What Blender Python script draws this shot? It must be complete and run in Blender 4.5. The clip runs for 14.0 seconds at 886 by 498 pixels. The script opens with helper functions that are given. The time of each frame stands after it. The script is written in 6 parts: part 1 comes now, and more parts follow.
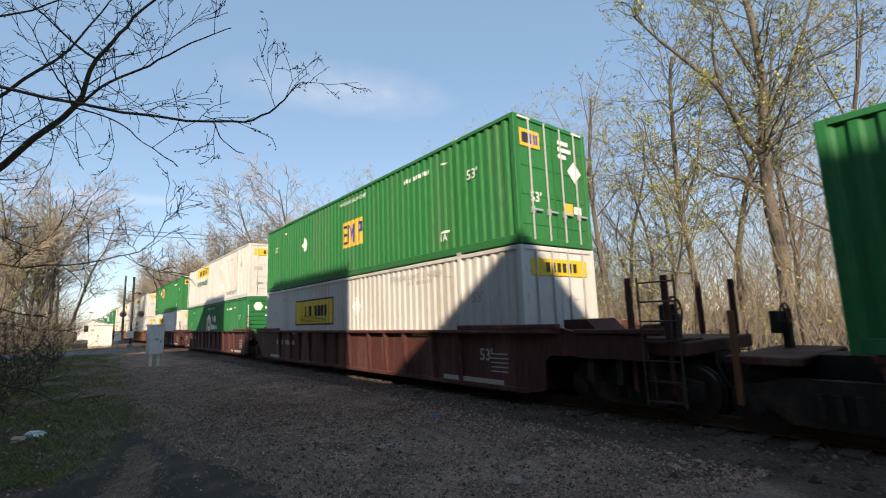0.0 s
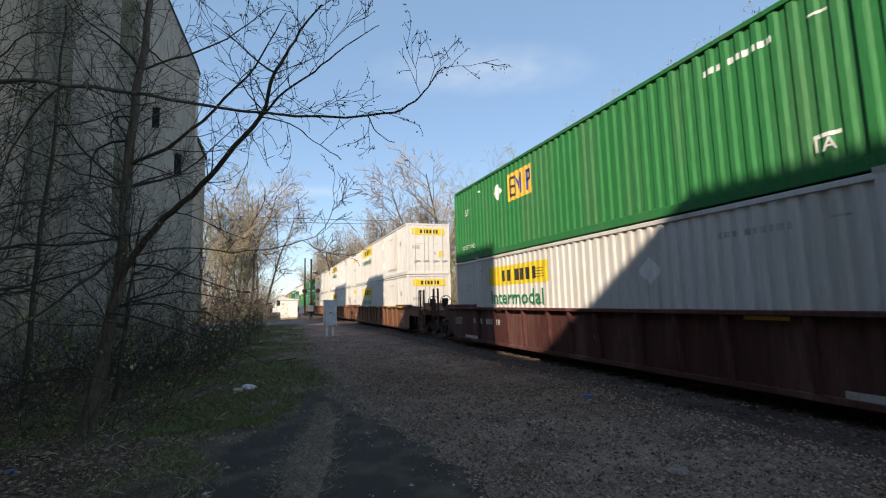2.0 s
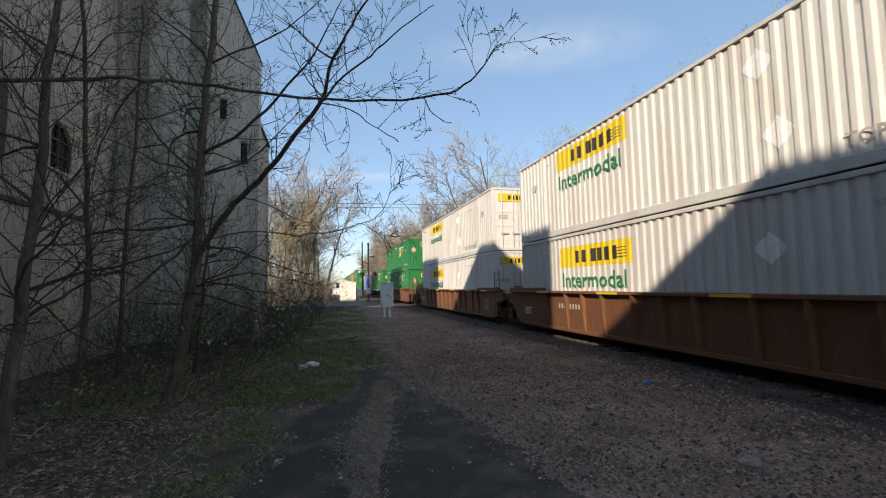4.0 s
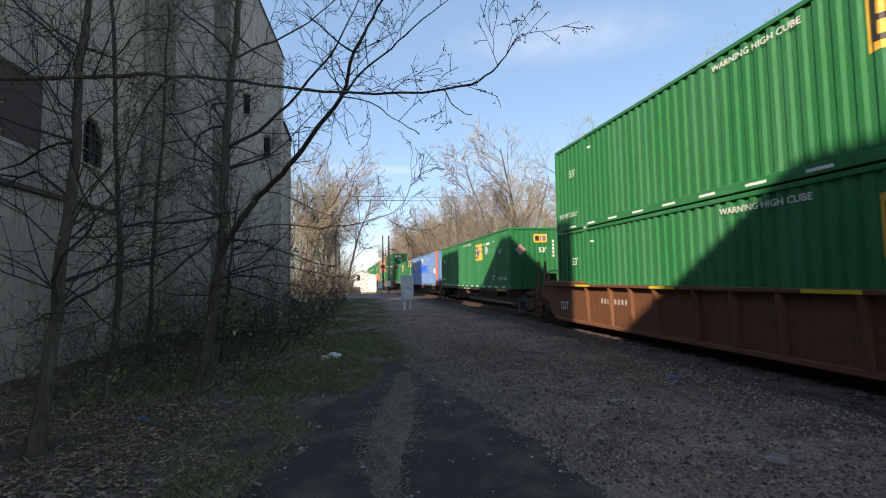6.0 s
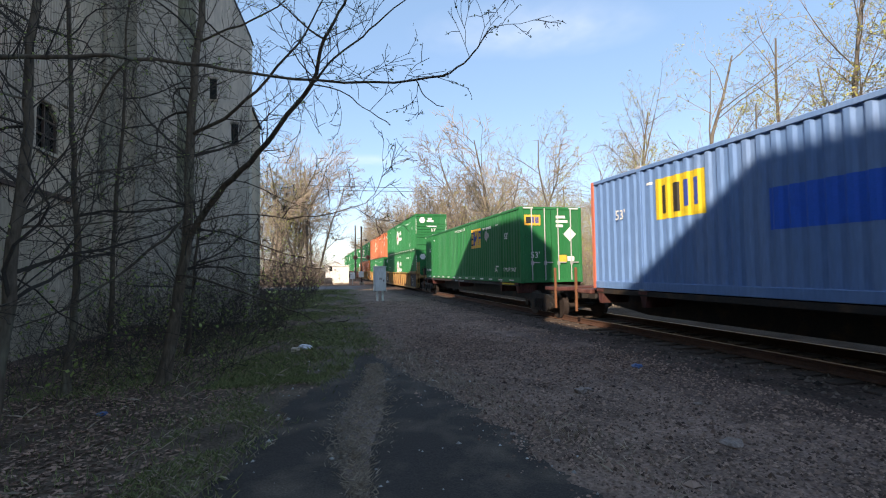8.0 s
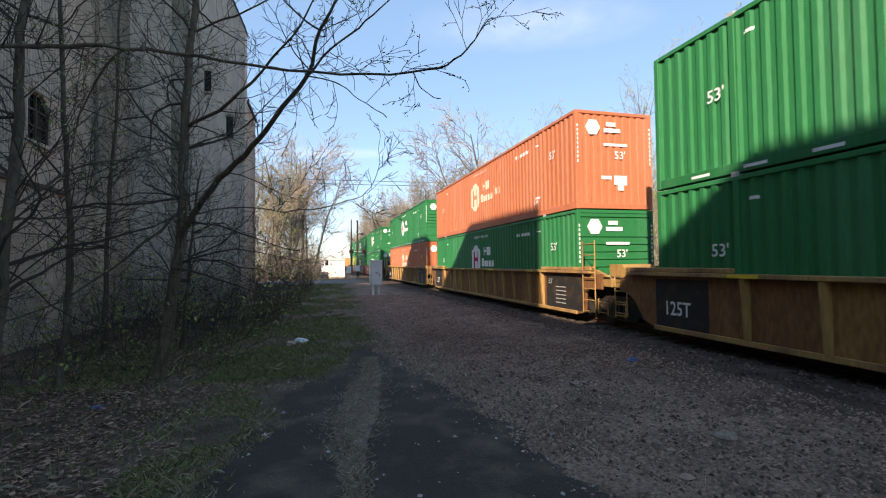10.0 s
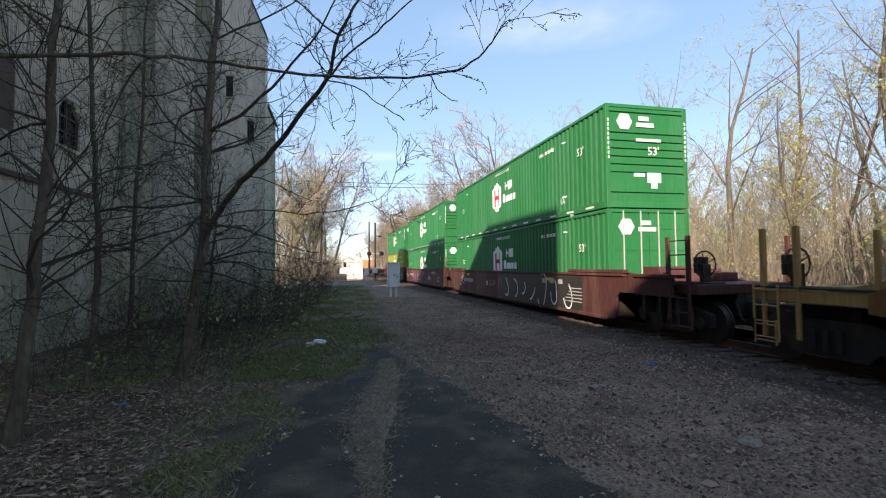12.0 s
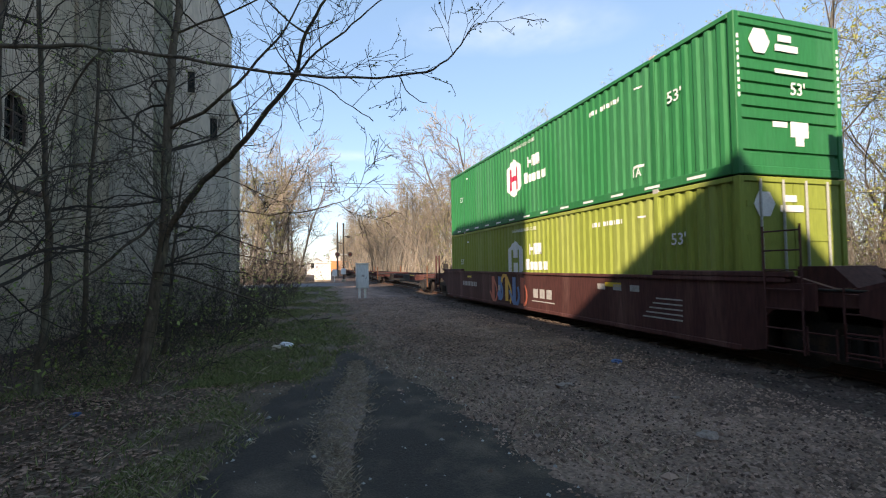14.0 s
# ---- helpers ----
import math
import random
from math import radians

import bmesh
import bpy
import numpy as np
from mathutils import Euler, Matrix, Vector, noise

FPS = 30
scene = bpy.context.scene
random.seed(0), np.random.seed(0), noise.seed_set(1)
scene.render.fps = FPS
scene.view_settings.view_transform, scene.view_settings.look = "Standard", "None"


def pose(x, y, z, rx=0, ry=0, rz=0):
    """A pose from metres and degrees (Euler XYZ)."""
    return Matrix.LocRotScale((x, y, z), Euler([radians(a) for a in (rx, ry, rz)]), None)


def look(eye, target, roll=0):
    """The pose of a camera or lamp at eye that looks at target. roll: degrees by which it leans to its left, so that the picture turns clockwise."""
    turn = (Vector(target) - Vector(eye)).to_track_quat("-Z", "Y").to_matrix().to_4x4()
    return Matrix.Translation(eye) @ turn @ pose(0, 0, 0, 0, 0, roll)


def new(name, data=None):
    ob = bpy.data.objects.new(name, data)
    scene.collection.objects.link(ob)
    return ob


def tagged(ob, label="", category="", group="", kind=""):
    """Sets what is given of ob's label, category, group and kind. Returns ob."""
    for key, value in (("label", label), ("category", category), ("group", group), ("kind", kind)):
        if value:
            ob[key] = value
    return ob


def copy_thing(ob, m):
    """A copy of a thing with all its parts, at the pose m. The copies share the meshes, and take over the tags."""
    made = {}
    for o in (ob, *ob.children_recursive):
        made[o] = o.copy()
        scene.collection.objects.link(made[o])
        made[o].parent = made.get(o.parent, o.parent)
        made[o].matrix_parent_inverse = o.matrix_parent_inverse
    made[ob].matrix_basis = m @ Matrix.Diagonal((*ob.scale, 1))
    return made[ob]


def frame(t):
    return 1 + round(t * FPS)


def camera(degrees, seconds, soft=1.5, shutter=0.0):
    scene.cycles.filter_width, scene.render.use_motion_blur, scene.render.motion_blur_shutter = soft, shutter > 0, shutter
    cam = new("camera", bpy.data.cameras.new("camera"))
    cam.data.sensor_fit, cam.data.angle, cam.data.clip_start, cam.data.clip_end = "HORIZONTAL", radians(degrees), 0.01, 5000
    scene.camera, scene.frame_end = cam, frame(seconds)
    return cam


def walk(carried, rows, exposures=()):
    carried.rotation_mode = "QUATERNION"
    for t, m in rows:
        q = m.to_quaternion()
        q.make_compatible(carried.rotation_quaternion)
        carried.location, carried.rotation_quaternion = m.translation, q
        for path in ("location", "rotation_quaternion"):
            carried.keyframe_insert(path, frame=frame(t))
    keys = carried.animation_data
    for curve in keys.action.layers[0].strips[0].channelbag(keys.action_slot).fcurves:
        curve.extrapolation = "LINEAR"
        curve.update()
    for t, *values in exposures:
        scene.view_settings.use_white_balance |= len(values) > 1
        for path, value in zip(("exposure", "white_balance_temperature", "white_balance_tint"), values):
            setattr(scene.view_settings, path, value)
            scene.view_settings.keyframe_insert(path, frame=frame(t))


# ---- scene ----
cam = camera(87.5, 14.0, soft=1.1, shutter=0.04)

# ---- camera ----
walk(cam, [(t, pose(x, y, z, 90 + pitch, roll, yaw)) for t, x, y, z, pitch, roll, yaw in [
    (0.0, 0.031, -0.014, 1.784, 8.49, 2.03, -38.30),
    (0.5, 0.036, -0.020, 1.785, 8.10, 1.81, -29.40),
    (1.0, 0.022, -0.020, 1.782, 7.35, 1.76, -25.61),
    (1.5, 0.017, -0.013, 1.772, 6.91, 1.61, -22.74),
    (2.0, 0.020, -0.008, 1.783, 6.32, 1.55, -20.50),
    (2.5, 0.025, 0.007, 1.778, 5.76, 1.40, -18.50),
    (3.0, 0.015, 0.021, 1.764, 5.28, 1.29, -16.66),
    (3.5, -0.000, 0.006, 1.760, 4.82, 1.26, -15.12),
    (6.0, -0.014, 0.002, 1.756, 3.63, 0.98, -11.37),
    (6.5, -0.013, -0.001, 1.756, 3.43, 0.93, -11.67),
    (7.0, -0.002, -0.003, 1.754, 3.22, 0.93, -12.84),
    (7.5, 0.009, -0.012, 1.764, 2.83, 0.93, -14.21),
    (10.0, 0.010, 0.005, 1.755, 1.75, 0.73, -15.15),
    (10.5, 0.011, 0.010, 1.755, 1.88, 0.68, -14.69),
    (11.0, 0.004, -0.001, 1.756, 1.93, 0.67, -14.05),
    (11.5, 0.004, -0.004, 1.757, 1.94, 0.65, -13.46),
    (12.0, 0.007, -0.002, 1.754, 2.04, 0.65, -13.02),
    (12.5, -0.000, 0.000, 1.750, 2.25, 0.65, -12.76),
    (13.0, 0.001, -0.020, 1.759, 2.42, 0.69, -12.63),
    (13.5, -0.000, -0.015, 1.751, 2.50, 0.70, -12.64),
    (14.0, 0.006, -0.011, 1.761, 2.06, 0.85, -16.81),
]], exposures=[(0, 0.95, 7800, 13), (1, 0.9, 7500, 12), (2.5, 0.9, 7350, 13), (3.5, 0.84, 7400, 13), (6.5, 1.14, 7450, 16), (10, 1.26, 7400, 15), (14, 1.32, 7600, 16)])

# ---- sky, sun, exposure ----
SUN_WAY = Vector((1, 1.38, -0.92))
world = bpy.data.worlds.new("world")
scene.world = world
world.use_nodes = True
sky = world.node_tree.nodes.new("ShaderNodeTexSky")
sky.sky_type, sky.sun_disc = "NISHITA", False
sky.sun_elevation, sky.sun_rotation = radians(28.4), radians(216)
sky.air_density, sky.dust_density, sky.ozone_density = 0.9, 0.15, 2.0
haze = world.node_tree.nodes.new("ShaderNodeMix")
haze.data_type = "RGBA"
haze.inputs["Factor"].default_value, haze.inputs["B"].default_value = 0.64, (0.82, 1.56, 2.66, 1)
world.node_tree.links.new(sky.outputs[0], haze.inputs["A"])
world.node_tree.links.new(haze.outputs["Result"], world.node_tree.nodes["Background"].inputs[0])
world.node_tree.nodes["Background"].inputs[1].default_value = 0.15
sun = new("sun", bpy.data.lights.new("sun", "SUN"))
sun.data.energy, sun.data.angle, sun.data.color = 3.5, radians(0.53), (1.0, 0.92, 0.8)
sun.matrix_basis = look((-20, -17.6, 60), Vector((-20, -17.6, 60)) + SUN_WAY)


# ---- materials ----
def mat(name, col, rough=0.6, metal=0.0, amount=0.25, scale=2.0, fine=40.0, bump=0.15, stretch=(1, 1, 1),
        col2=None, edge=(0.55, 0.7), rand=0.0, spec=0.4, depth=0.01):
    """A painted or raw surface: base colour with broad patches of col2, fine grain and relief."""
    m = bpy.data.materials.new(name)
    m.use_nodes = True
    nt = m.node_tree
    add, link = nt.nodes.new, nt.links.new
    bsdf = nt.nodes["Principled BSDF"]
    bsdf.inputs["Roughness"].default_value, bsdf.inputs["Metallic"].default_value = rough, metal
    bsdf.inputs["Specular IOR Level"].default_value = spec
    tc, mp = add("ShaderNodeTexCoord"), add("ShaderNodeMapping")
    mp.inputs["Scale"].default_value = stretch
    link(tc.outputs["Object"], mp.inputs["Vector"])
    big, small = add("ShaderNodeTexNoise"), add("ShaderNodeTexNoise")
    for n, s, d in ((big, scale, 6), (small, fine, 4)):
        n.inputs["Scale"].default_value, n.inputs["Detail"].default_value = s, d
        link(mp.outputs[0], n.inputs["Vector"])
    ramp = add("ShaderNodeMapRange")
    ramp.inputs["From Min"].default_value, ramp.inputs["From Max"].default_value = edge
    link(big.outputs["Fac"], ramp.inputs["Value"])
    mix = add("ShaderNodeMix")
    mix.data_type = "RGBA"
    mix.inputs["A"].default_value = (*col, 1)
    mix.inputs["B"].default_value = (*(col2 or [c * (1 - amount) for c in col]), 1)
    link(ramp.outputs[0], mix.inputs["Factor"])
    grain = add("ShaderNodeMapRange")
    grain.inputs["From Min"].default_value, grain.inputs["From Max"].default_value = 0.25, 0.75
    grain.inputs["To Min"].default_value, grain.inputs["To Max"].default_value = 1 - amount, 1 + amount
    link(small.outputs["Fac"], grain.inputs["Value"])
    hsv = add("ShaderNodeHueSaturation")
    link(mix.outputs["Result"], hsv.inputs["Color"])
    last = grain.outputs[0]
    if rand:
        info, rr, mul = add("ShaderNodeObjectInfo"), add("ShaderNodeMapRange"), add("ShaderNodeMath")
        rr.inputs["To Min"].default_value, rr.inputs["To Max"].default_value = 1 - rand, 1 + rand
        mul.operation = "MULTIPLY"
        link(info.outputs["Random"], rr.inputs["Value"])
        link(rr.outputs[0], mul.inputs[0])
        link(last, mul.inputs[1])
        last = mul.outputs[0]
    link(last, hsv.inputs["Value"])
    link(hsv.outputs[0], bsdf.inputs["Base Color"])
    if bump:
        b = add("ShaderNodeBump")
        b.inputs["Strength"].default_value, b.inputs["Distance"].default_value = bump, depth
        link(small.outputs["Fac"], b.inputs["Height"])
        link(b.outputs[0], bsdf.inputs["Normal"])
    return m


def island_mat(name, dark, light, rough=0.9, bump=0.0):
    """Loose pieces joined in one mesh: each piece takes its own shade between two colours."""
    m = bpy.data.materials.new(name)
    m.use_nodes = True
    add, link = m.node_tree.nodes.new, m.node_tree.links.new
    bsdf = m.node_tree.nodes["Principled BSDF"]
    bsdf.inputs["Roughness"].default_value, bsdf.inputs["Specular IOR Level"].default_value = rough, 0.25
    geo, mix = add("ShaderNodeNewGeometry"), add("ShaderNodeMix")
    mix.data_type = "RGBA"
    mix.inputs["A"].default_value, mix.inputs["B"].default_value = (*dark, 1), (*light, 1)
    link(geo.outputs["Random Per Island"], mix.inputs["Factor"])
    link(mix.outputs["Result"], bsdf.inputs["Base Color"])
    return m


STREAK = (1, 1, 0.12)
RUST = (0.16, 0.07, 0.035)
M = dict(
    green=mat("green_paint", (0.02, 0.163, 0.056), 0.5, 0, 0.16, 1.1, 30, 0.08, STREAK, (0.045, 0.19, 0.085), (0.45, 0.75), 0.1, 0.15),
    green_old=mat("faded_green_paint", (0.024, 0.165, 0.052), 0.55, 0, 0.2, 1.3, 30, 0.1, STREAK, (0.055, 0.165, 0.068), (0.5, 0.75), 0.1, 0.15),
    lime=mat("lime_green_paint", (0.24, 0.28, 0.055), 0.55, 0, 0.15, 1.1, 30, 0.08, STREAK, (0.3, 0.33, 0.1), (0.5, 0.75), 0, 0.15),
    white=mat("white_paint", (0.57, 0.56, 0.54), 0.5, 0, 0.1, 1.0, 25, 0.08, STREAK, (0.41, 0.37, 0.32), (0.5, 0.85), 0.06, 0.2),
    orange=mat("faded_orange_paint", (0.5, 0.16, 0.08), 0.55, 0, 0.14, 1.1, 30, 0.08, STREAK, (0.52, 0.2, 0.12), (0.5, 0.75), 0.06, 0.15),
    blue=mat("faded_blue_paint", (0.125, 0.23, 0.44), 0.5, 0, 0.14, 1.1, 30, 0.08, STREAK, (0.18, 0.28, 0.47), (0.5, 0.75), 0, 0.2),
    blue_band=mat("bright_blue_film", (0.01, 0.12, 0.6), 0.35, 0, 0.12, 3, 40, 0.05),
    salmon=mat("salmon_red_paint", (0.55, 0.15, 0.09), 0.5, 0, 0.15, 2, 40, 0.06),
    brown=mat("red_brown_paint", (0.082, 0.032, 0.029), 0.65, 0, 0.35, 1.2, 25, 0.15, STREAK, (0.19, 0.1, 0.085), (0.52, 0.76), 0.15, 0.2),
    rust=mat("rusty_orange_paint", (0.16, 0.066, 0.03), 0.7, 0, 0.3, 1.4, 25, 0.2, STREAK, (0.16, 0.065, 0.035), (0.45, 0.65), 0.15),
    yellow_car=mat("dirty_yellow_paint", (0.36, 0.21, 0.07), 0.68, 0, 0.28, 1.3, 25, 0.18, STREAK, (0.19, 0.1, 0.05), (0.48, 0.68), 0.12),
    dark=mat("grimy_and_shaded_steel", (0.03, 0.026, 0.024), 0.7, 0.3, 0.35, 3, 30, 0.25, (1, 1, 1), (0.07, 0.045, 0.03), (0.5, 0.7)),
    wheel=mat("worn_wheel_steel", (0.07, 0.055, 0.05), 0.5, 0.6, 0.3, 4, 40, 0.2),
    railtop=mat("rail_steel", (0.3, 0.28, 0.27), 0.28, 0.9, 0.2, 3, 60, 0.05, (1, 0.1, 1)),
    railside=mat("rusty_rail_web", (0.09, 0.045, 0.03), 0.8, 0.2, 0.3, 5, 60, 0.3),
    yellow=mat("yellow_film", (0.64, 0.46, 0.03), 0.4, 0, 0.12, 4, 40, 0.05),
    amber=mat("amber_film", (0.75, 0.43, 0.06), 0.45, 0, 0.15, 4, 40, 0.05),
    black=mat("black_lettering", (0.03, 0.028, 0.025), 0.5, 0, 0.2, 4, 40, 0),
    navy=mat("navy_lettering", (0.035, 0.07, 0.3), 0.5, 0, 0.2, 4, 40, 0),
    teal=mat("green_lettering", (0.01, 0.2, 0.09), 0.5, 0, 0.2, 4, 40, 0),
    letter=mat("white_lettering", (0.75, 0.75, 0.72), 0.5, 0, 0.15, 6, 50, 0),
    crimson=mat("crimson_film", (0.42, 0.02, 0.06), 0.5, 0, 0.2, 4, 40, 0),
    gray_let=mat("worn_grey_lettering", (0.4, 0.38, 0.36), 0.6, 0, 0.3, 6, 50, 0),
    steel=mat("galvanised_steel", (0.5, 0.5, 0.49), 0.5, 0.5, 0.2, 4, 50, 0.08),
    cabinet=mat("light_grey_cabinet_paint", (0.68, 0.68, 0.66), 0.55, 0, 0.18, 2, 30, 0.08, STREAK, (0.4, 0.39, 0.36)),
    shed=mat("white_shed_paint", (0.74, 0.72, 0.66), 0.55, 0, 0.12, 1.5, 30, 0.08, STREAK),
    concrete=mat("stained_concrete", (0.47, 0.37, 0.275), 0.92, 0, 0.25, 0.6, 14, 0.4, (1, 1, 0.22), (0.17, 0.155, 0.115), (0.42, 0.68)),
    pale_concrete=mat("pale_weathered_concrete", (0.6, 0.51, 0.42), 0.92, 0, 0.2, 0.7, 14, 0.3, (1, 1, 0.18), (0.36, 0.32, 0.26), (0.45, 0.7)),
    thatch=mat("dry_thatch", (0.2, 0.15, 0.125), 0.95, 0, 0.5, 3, 60, 0.6, (1, 1, 1), (0.1, 0.078, 0.06), (0.45, 0.65), 0, 0.15),
    corrugated=mat("weathered_corrugated_steel", (0.5, 0.4, 0.31), 0.6, 0.15, 0.2, 0.8, 20, 0.12, (1, 1, 0.15), (0.24, 0.2, 0.16), (0.48, 0.7)),
    frame=mat("rusty_window_frame", (0.1, 0.06, 0.045), 0.8, 0.1, 0.35, 5, 40, 0.2),
    pane=mat("dirty_window_glass", (0.015, 0.018, 0.018), 0.12, 0, 0.4, 3, 30, 0.02),
    roofing=mat("dark_roofing", (0.07, 0.07, 0.07), 0.9, 0, 0.3, 1, 20, 0.2),
    asphalt=mat("old_asphalt", (0.05, 0.041, 0.035), 0.92, 0, 0.4, 1.7, 60, 0.8, (1, 1, 1), (0.13, 0.1, 0.075), (0.48, 0.72), 0, 0.25),
    crossing=mat("grey_road_asphalt", (0.14, 0.14, 0.14), 0.9, 0, 0.25, 0.6, 40, 0.4, (1, 1, 1), (0.2, 0.19, 0.175)),
    tie=mat("creosoted_tie_wood", (0.06, 0.042, 0.032), 0.9, 0, 0.35, 3, 30, 0.5, (0.15, 1, 1), None, (0.55, 0.7), 0.3),
    bark=mat("dark_wet_bark", (0.11, 0.083, 0.06), 0.95, 0, 0.45, 3.5, 22, 1.0, (1, 1, 0.3), (0.16, 0.15, 0.105), (0.57, 0.7), 0.15, 0.2, 0.02),
    bark_pale=mat("pale_grey_bark", (0.125, 0.11, 0.092), 0.95, 0, 0.3, 2, 16, 0.6, (1, 1, 0.25), (0.12, 0.095, 0.075), (0.5, 0.7), 0.2),
    twig=mat("brown_twigs", (0.255, 0.21, 0.165), 0.95, 0, 0.3, 2, 16, 0, (1, 1, 1), (0.215, 0.16, 0.12), (0.5, 0.7), 0.3),
    twig_grey=mat("grey_olive_twigs", (0.17, 0.155, 0.115), 0.95, 0, 0.3, 2, 16, 0, (1, 1, 1), (0.13, 0.125, 0.09), (0.5, 0.7), 0.2),
    cream=mat("faded_cream_lettering", (0.66, 0.5, 0.38), 0.55, 0, 0.2, 6, 50, 0),
    twig_dark=mat("dark_twigs", (0.055, 0.042, 0.033), 0.95, 0, 0.3, 2, 16, 0),
    buds=island_mat("spring_leaf_buds", (0.2, 0.23, 0.045), (0.46, 0.44, 0.15)),
    buds_fg=island_mat("fresh_green_buds", (0.14, 0.2, 0.04), (0.4, 0.46, 0.16)),
    stone=island_mat("crushed_stone", (0.062, 0.04, 0.032), (0.45, 0.3, 0.23)),
    ballast=island_mat("dark_ballast_stone", (0.03, 0.024, 0.02), (0.19, 0.15, 0.12)),
    purple=mat("faded_purple_spray_paint", (0.13, 0.025, 0.07), 0.55, 0, 0.3, 3, 30, 0, (1, 1, 1), (0.22, 0.05, 0.09)),
    pebble=island_mat("pale_pebbles", (0.25, 0.24, 0.22), (0.55, 0.53, 0.5)),
    leaf=island_mat("dead_leaves", (0.07, 0.038, 0.028), (0.43, 0.27, 0.2)),
    grass=island_mat("green_grass", (0.08, 0.1, 0.035), (0.27, 0.28, 0.12)),
    straw=island_mat("dry_grass", (0.2, 0.155, 0.115), (0.5, 0.4, 0.3)),
    faded_pink=mat("faded_placard_pink", (0.55, 0.33, 0.26), 0.6, 0, 0.2, 6, 40, 0),
    moss=mat("mossy_concrete", (0.2, 0.19, 0.12), 0.95, 0, 0.35, 1.2, 18, 0.5, (1, 1, 0.3), (0.36, 0.33, 0.27), (0.42, 0.62)),
    wire=mat("black_cable", (0.02, 0.02, 0.02), 0.6, 0, 0.1, 5, 40, 0),
    lens_red=mat("dark_red_lens", (0.03, 0.008, 0.007), 0.2, 0, 0.1, 5, 40, 0),
    plastic=mat("crumpled_white_plastic", (0.7, 0.7, 0.72), 0.5, 0, 0.2, 6, 40, 0.3),
    blue_litter=mat("blue_plastic", (0.06, 0.12, 0.28), 0.5, 0, 0.2, 6, 40, 0.2),
    rock=mat("grey_brown_rock", (0.26, 0.2, 0.17), 0.9, 0, 0.35, 8, 50, 0.4),
    yellow_panel=mat("rust_stained_yellow_paint", (0.19, 0.085, 0.034), 0.7, 0, 0.35, 1.1, 22, 0.2, (1, 1, 0.25), (0.3, 0.16, 0.055), (0.52, 0.72), 0.1, 0.2),
    red_paint=mat("red_equipment_paint", (0.5, 0.03, 0.025), 0.45, 0, 0.2, 4, 40, 0.05),
    brick_orange=mat("orange_wall_paint", (0.62, 0.24, 0.09), 0.8, 0, 0.2, 1, 20, 0.1),
)


# ---- building helpers ----
def obj(name, bm, material, parent=None, label="", smooth=False):
    me = bpy.data.meshes.new(name)
    bmesh.ops.recalc_face_normals(bm, faces=bm.faces)
    if smooth:
        for f in bm.faces:
            f.smooth = True
    bm.to_mesh(me)
    bm.free()
    me.materials.append(material)
    return put(name, me, parent, label)


def put(name, me, parent=None, label="", m=None):
    ob = new(name, me)
    if parent is not None:
        ob.parent = parent
    if m is not None:
        ob.matrix_basis = m
    return tagged(ob, label)


def part(name, bm, material, parent, label="", smooth=False):
    return obj(name, bm, material, parent, label, smooth)


def raw(name, V, F, material, parent=None, label="", smooth=False):
    me = bpy.data.meshes.new(name)
    me.from_pydata([tuple(v) for v in V], [], F)
    if smooth:
        me.polygons.foreach_set("use_smooth", [True] * len(me.polygons))
    me.update()
    me.materials.append(material)
    return put(name, me, parent, label)


def bx(bm, x0, x1, y0, y1, z0, z1, bevel=0.0):
    r = bmesh.ops.create_cube(bm, size=1, matrix=Matrix.Translation(((x0 + x1) / 2, (y0 + y1) / 2, (z0 + z1) / 2))
                              @ Matrix.Diagonal((x1 - x0, y1 - y0, z1 - z0, 1)))
    if bevel:
        edges = list({e for v in r["verts"] for e in v.link_edges})
        bmesh.ops.bevel(bm, geom=edges, offset=bevel, segments=1, affect="EDGES")
    return bm


def box(x0, x1, y0, y1, z0, z1, bevel=0.0):
    return bx(bmesh.new(), x0, x1, y0, y1, z0, z1, bevel)


def prism(poly, lo, hi, axis="x", bm=None):
    """A flat outline pushed along one axis: (y, z) along x, (x, z) along y, (x, y) along z."""
    bm = bm or bmesh.new()
    mk = {"x": lambda a, b, c: (c, a, b), "y": lambda a, b, c: (a, c, b), "z": lambda a, b, c: (a, b, c)}[axis]
    v0 = [bm.verts.new(mk(a, b, lo)) for a, b in poly]
    v1 = [bm.verts.new(mk(a, b, hi)) for a, b in poly]
    n = len(poly)
    bm.faces.new(v0)
    bm.faces.new(v1[::-1])
    for i in range(n):
        bm.faces.new((v0[i], v0[(i + 1) % n], v1[(i + 1) % n], v1[i]))
    return bm


def rod(bm, a, b, r, n=6):
    a, b = Vector(a), Vector(b)
    d = b - a
    m = Matrix.Translation((a + b) / 2) @ d.to_track_quat("Z", "Y").to_matrix().to_4x4()
    bmesh.ops.create_cone(bm, cap_ends=True, segments=n, radius1=r, radius2=r, depth=d.length, matrix=m)
    return bm


def tube(V, F, pts, radii, n):
    """Adds a tapered tube along pts to the vertex and face lists."""
    base = len(V)
    side = Vector((0.31, 0.77, 0.55))
    for i, p in enumerate(pts):
        d = (Vector(pts[min(i + 1, len(pts) - 1)]) - Vector(pts[max(i - 1, 0)])).normalized()
        u = d.cross(side).normalized()
        w = d.cross(u)
        for k in range(n):
            a = 2 * math.pi * k / n
            q = Vector(p) + (u * math.cos(a) + w * math.sin(a)) * radii[i]
            V.append((q.x, q.y, q.z))
    for i in range(len(pts) - 1):
        for k in range(n):
            a, b = base + i * n + k, base + i * n + (k + 1) % n
            F.append((a, b, b + n, a + n))


LETTERS = {}


